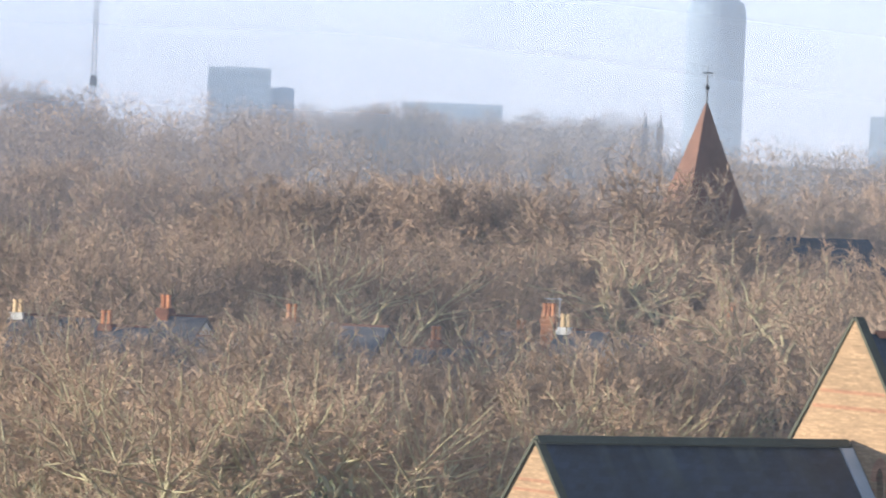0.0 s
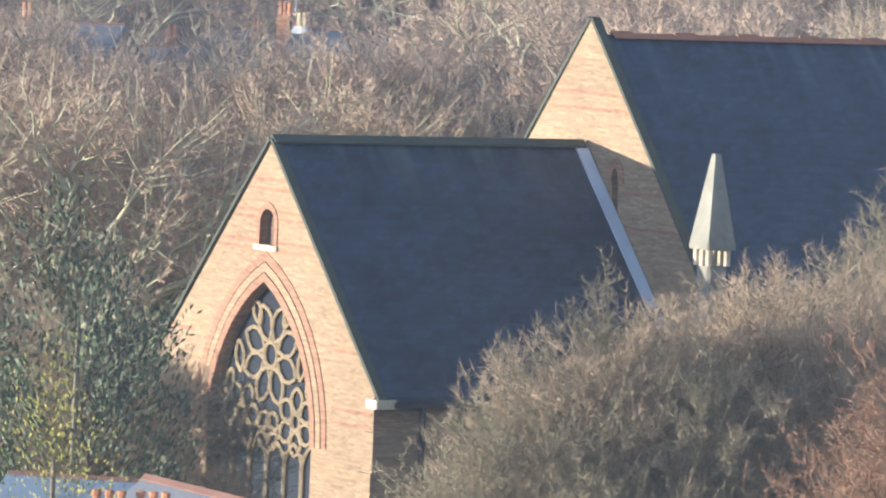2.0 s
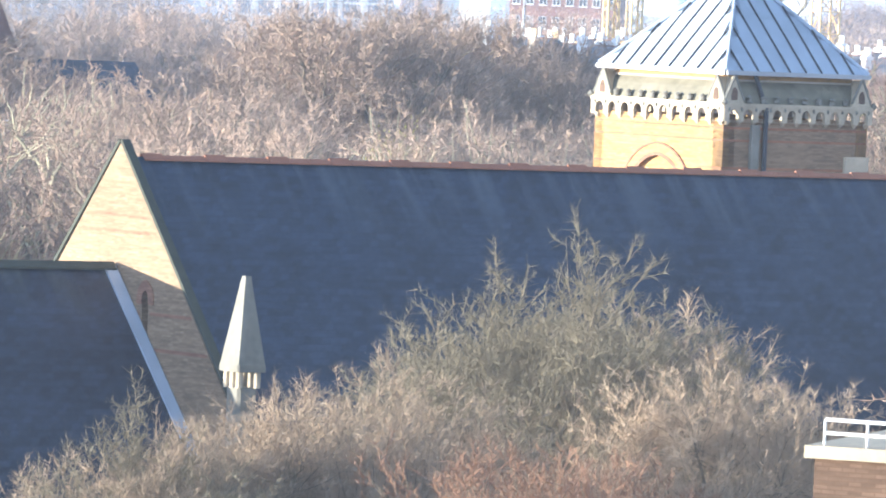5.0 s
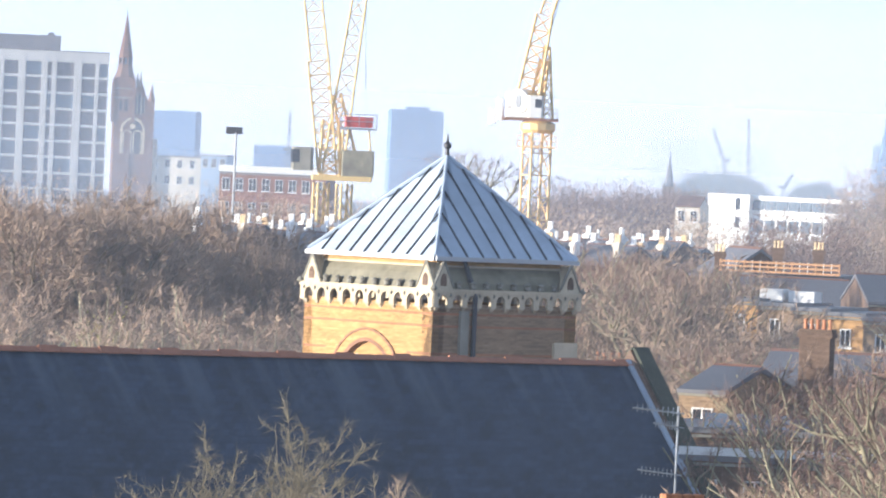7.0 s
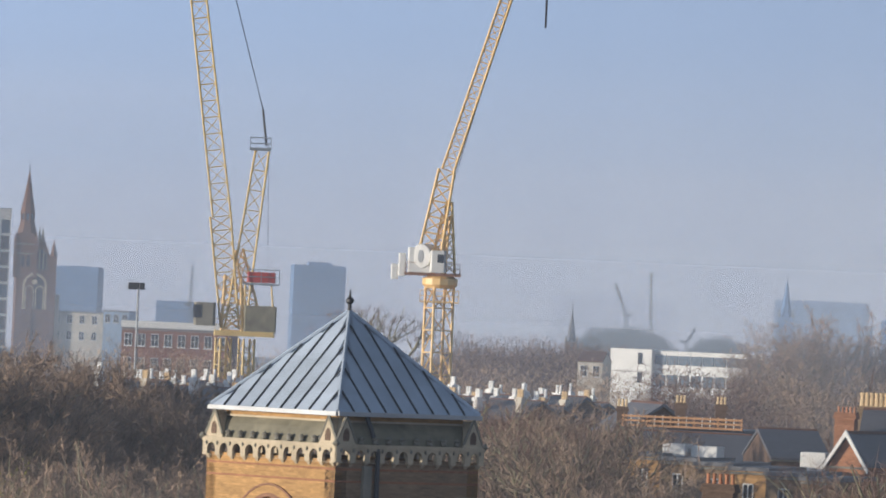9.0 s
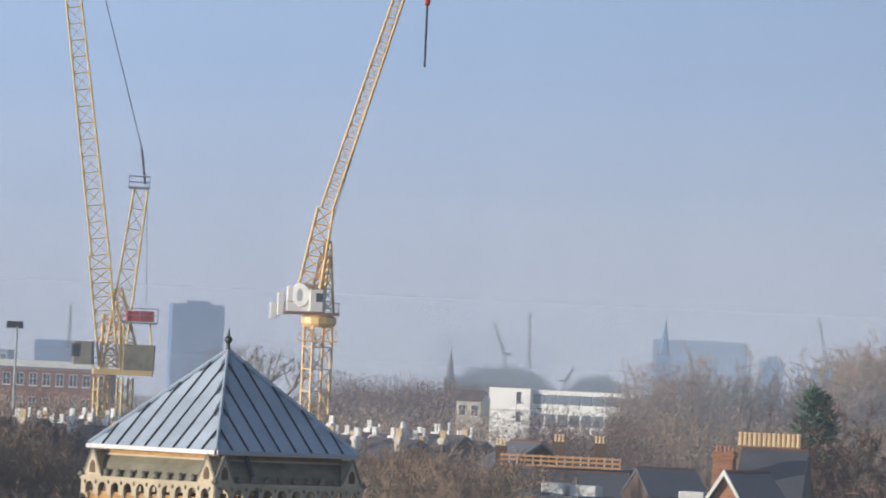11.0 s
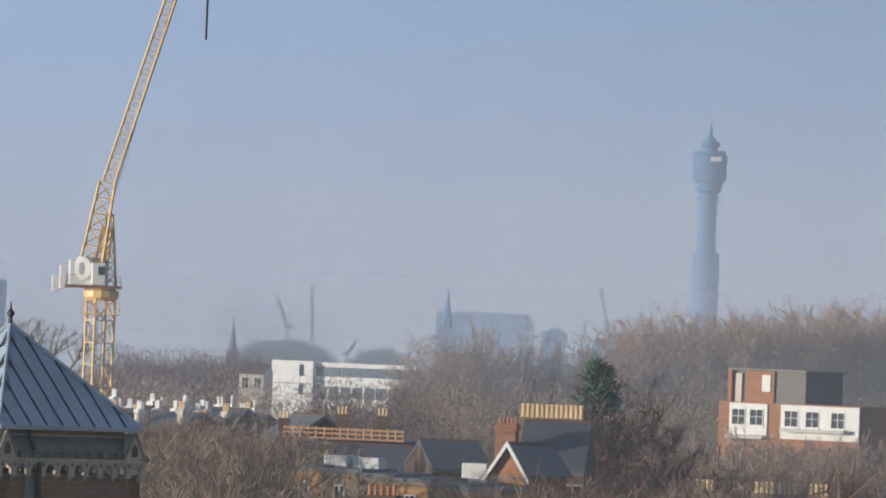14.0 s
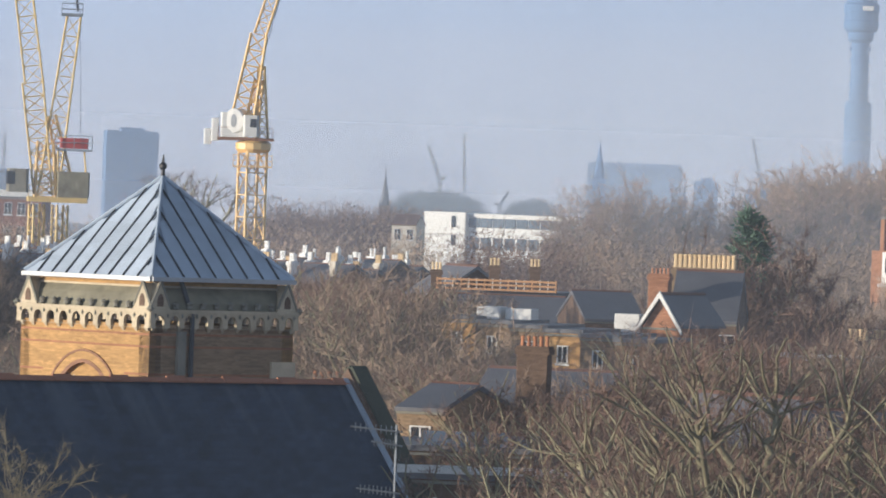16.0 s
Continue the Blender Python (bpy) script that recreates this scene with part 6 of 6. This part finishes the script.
part("nave", Geo().box(1.5, 14, 0, 9, 0, level(450, -1.25)), STOCK, c2)
part("nave_roof", Geo().gable_roof(-4.8, 4.8, 1.5, 14, level(450, -1.28), level(450, -0.88), 0.15), SLATE, c2).matrix_local = pose(0, 4.5, 0, 0, 0, -90)
part("turret", Geo().box(1.9, 3.6, 1, 2.6, level(450, -1.0), level(450, -0.72)), DARK_BRICK, c2)
for k in range(3):
    part("belfry_window", Geo().slab(arch(0, zb - 2.6, zb - 1.3, 0.3, 0.4, 4), -1.72, -1.6), GLASS, c2).matrix_local = pose(0, 0, 0, 0, 0, -90 + 90 * k)

# ---- terraces seen through the wood ----
rng2 = random.Random(5)
for i in range(15):
    b = -11.4 + 0.36 * i
    d = 318 + rng2.uniform(-6, 14)
    e = -1.8 + rng2.uniform(-0.12, 0.12)
    house("grey-roofed terraced house with white windows among bare trees", site(b, d, 0, rng2.uniform(-18, -8)), 2.3, 8, level(d, e - 0.35), level(d, e), STOCK if i % 3 else WHITE, SLATE_FAR, True, 2, 2, (0.7, 1.3), group="terrace in the wood",
          chimneys=((-0.8, 4.0, level(d, e + 0.05 + 0.04 * (i % 2)), 0.5, 1.0, 2, RED_BRICK if i % 4 else WHITE),) if i % 3 != 1 else (), glass=GLASS_SKY)
for i in range(9):
    b = -11.5 + 0.42 * i
    d = 268 + rng2.uniform(-5, 8)
    house("low house with white-framed windows among bare trees", site(b, d, 0, -12), 2.6, 7, level(d, -3.0), level(d, -2.6), CREAM if i % 2 else STOCK, SLATE_FAR, True, 1, 2, (0.8, 1.2), group="houses in the wood", glass=GLASS_SKY)
for b, e in ((-5.80, -1.42), (-7.22, -1.48)):
    st = thing("chimney_stack", "orange brick stack with clay pots", "chimney", site(b, 330, 0, -15), "stacks in the wood")
    stack(st, 0, 0, 0, level(330, e) - 0.35, 0.6, 0.5, 3, ORANGE_BRICK)
    part("aerial", Geo().tube((0.5, 0, level(330, e) - 1.2), (0.5, 0, level(330, e) + 0.5), 0.035, n=5).tube((-0.2, 0, level(330, e) + 0.45), (0.6, 0, level(330, e) + 0.45), 0.03, n=4), STEEL, st)
house("red brick house with a low roof", site(-5.85, 336, 0, -10), 4.5, 7, level(336, -1.85), level(336, -1.62), RED_BRICK, SLATE_FAR, True, 1, 3)

# ---- near roofs below the window ----
nh = thing("near_house", "brown brick house end with a chimney and flat roof", "house", site(1.55, 118, 0, -14))
part("wall", Geo().box(-1.6, 3.4, 0, 6, 0, level(118, -3.72)), DARK_BRICK, nh)
part("roof", Geo().box(-1.75, 3.5, -0.12, 6.1, level(118, -3.72), level(118, -3.62)), STONE, nh)
zr = level(118, -3.62)
rl = Geo()
for i in range(6):
    rl.tube((-1.5 + i * 0.72, 0.2, zr), (-1.5 + i * 0.72, 0.2, zr + 0.42), 0.03, n=6)
for z in (0.2, 0.42):
    rl.tube((-1.5, 0.2, zr + z), (2.3, 0.2, zr + z - 0.02), 0.035, n=6)
part("guard_rail", rl, WHITE, nh, "white metal guard rail")
cs = thing("chimney_stack", "brown brick chimney stack with four clay pots", "chimney", site(1.99, 117.6, 0, 28))
stack(cs, 0, 0, 0, level(118, -2.70), 0.80, 0.54, 4, DARK_BRICK, POT_MESH, 0.82)
ae = thing("television_aerial", "weathered television aerial on a pole", "aerial", site(1.93, 117.6, level(118, -2.72)))
part("pole", Geo().tube((0, 0, 0), (0, 0, 1.95), 0.02, n=6), STEEL, ae)
for z, l_ in ((1.85, 0.75), (1.62, 0.4), (0.85, 0.62), (0.38, 0.6)):
    yagi = part("boom", Geo().tube((0.1, 0, z - 0.02), (-l_, -0.1, z + 0.05), 0.014, n=5), STEEL, ae)
    g = Geo()
    for i in range(9):
        x = -l_ * i / 9
        g.tube((x, -0.14, z + 0.05 * i / 9 - 0.06), (x, 0.14, z + 0.05 * i / 9 + 0.06), 0.008, n=4)
    part("elements", g, STEEL, yagi)
house("low house with a slate roof by the chancel", site(-7.25, 132, 0, 25), 2.6, 5, level(132, -5.95), level(132, -5.5), CREAM, SLATE_FAR, False, 1, 1)
for k, b in enumerate((-8.45, -8.1)):
    st = thing("chimney_stack", "brick stack with orange clay pots", "chimney", site(b, 126, 0, -8), "near stacks")
    stack(st, 0, 0, 0, level(126, -5.55), 0.66, 0.5, 3, RED_BRICK, POT_MESH, 0.75)
house("white-framed roof conservatory beside bare trees", site(-8.9, 150, 0, -15), 3.0, 4, level(150, -5.6), level(150, -5.4), WHITE, GLASS_SKY, True, 1, 4, (0.8, 0.9), glass=GLASS_SKY)

# ---- fir ----
def fir_mesh(seed, tall, spread):
    """Tiers of drooping boughs, each a spray of needles, round a pointed stem."""
    rnd, g = random.Random(seed), Geo()
    for k in range(230):
        h = (k + rnd.random()) / 230
        a, long_ = rnd.uniform(0, 2 * math.pi), spread * (1 - h) ** 0.8 * rnd.uniform(0.55, 1.1) + 0.3
        root = Vector((0, 0, tall * (0.15 + 0.83 * h)))
        way = Vector((math.cos(a), math.sin(a), 0.35 * h - 0.1 + rnd.gauss(0, 0.12)))
        for q in range(34):
            f = rnd.random() ** 0.6
            c = root + way * long_ * f + Vector((rnd.gauss(0, 0.22), rnd.gauss(0, 0.22), rnd.gauss(0, 0.16)))
            d = (way + Vector((rnd.gauss(0, 0.6), rnd.gauss(0, 0.6), rnd.gauss(0.25, 0.4)))).normalized()
            s = d.orthogonal().normalized() * 0.07
            n_ = d.cross(s)
            g.add([c + s, c - s * 0.5 + n_, c - s * 0.5 - n_, c + d * rnd.uniform(0.3, 0.7)], [(0, 1, 3), (1, 2, 3), (2, 0, 3)])
    return g


fr = thing("fir_tree", "dark blue-green fir standing among bare trees", "tree", site(4.67, 425))
zt = level(425, 0.04)
part("trunk", Geo().tube((0, 0, 0), (0, 0, zt * 0.95), 0.3, 0.05, 8), BARK, fr)
part("crown", fir_mesh(3, zt, 4.2), FIR, fr)


def leafy(seed, tall, spread, count, size):
    """An evergreen bush: narrow leaves in uneven upright sprays."""
    rnd, g = random.Random(seed), Geo()
    clumps = []
    for _ in range(34):
        a, f = rnd.uniform(0, 6.28), math.sqrt(rnd.random())
        clumps.append((Vector((spread * f * math.cos(a), spread * f * math.sin(a), tall * (0.97 - 0.28 * f * f - 0.35 * rnd.random() ** 1.6))), Vector((0.7 * f * math.cos(a), 0.7 * f * math.sin(a), 1.0)).normalized()))
    for k in range(count):
        at, way = rnd.choice(clumps)
        along = rnd.uniform(-1.6, 0.6)
        c = at + way * along + Vector((rnd.gauss(0, 0.22), rnd.gauss(0, 0.22), rnd.gauss(0, 0.2))) * (1.25 - along * 0.5)
        d = (way + Vector((rnd.gauss(0, 0.5), rnd.gauss(0, 0.5), rnd.gauss(0.1, 0.4)))).normalized()
        s = d.orthogonal().normalized()
        s.rotate(Matrix.Rotation(rnd.uniform(0, 6.28), 3, d))
        s *= size * 0.16
        g.add([c, c + d * size * 0.5 + s, c + d * size, c + d * size * 0.5 - s], [(0, 1, 2, 3)])
    return g


for lab, b, d, top, sp_, mat, cnt, leaf in (("dark green ivy-clad bush", -8.75, 160, -2.85, 2.4, LEAF, 5500, 0.2), ("dark green evergreen bush", -9.7, 163, -3.1, 2.4, LEAF, 5000, 0.2), ("olive bush with yellowing leaves", -8.9, 150, -4.1, 1.4, LEAF_YELLOW, 3000, 0.12),
                                            ("yellow-leaved tree behind the nave", -2.62, 300, -1.05, 1.3, LEAF_YELLOW, 2500, 0.16)):
    bu = thing("bush", lab, "bush", site(b, d))
    zt = level(d, top)
    part("stem", Geo().tube((0, 0, 0), (0, 0, zt * 0.8), 0.14, 0.05, 7), BARK, bu)
    part("leaves", leafy(int(d), zt, sp_, cnt, leaf), mat, bu)
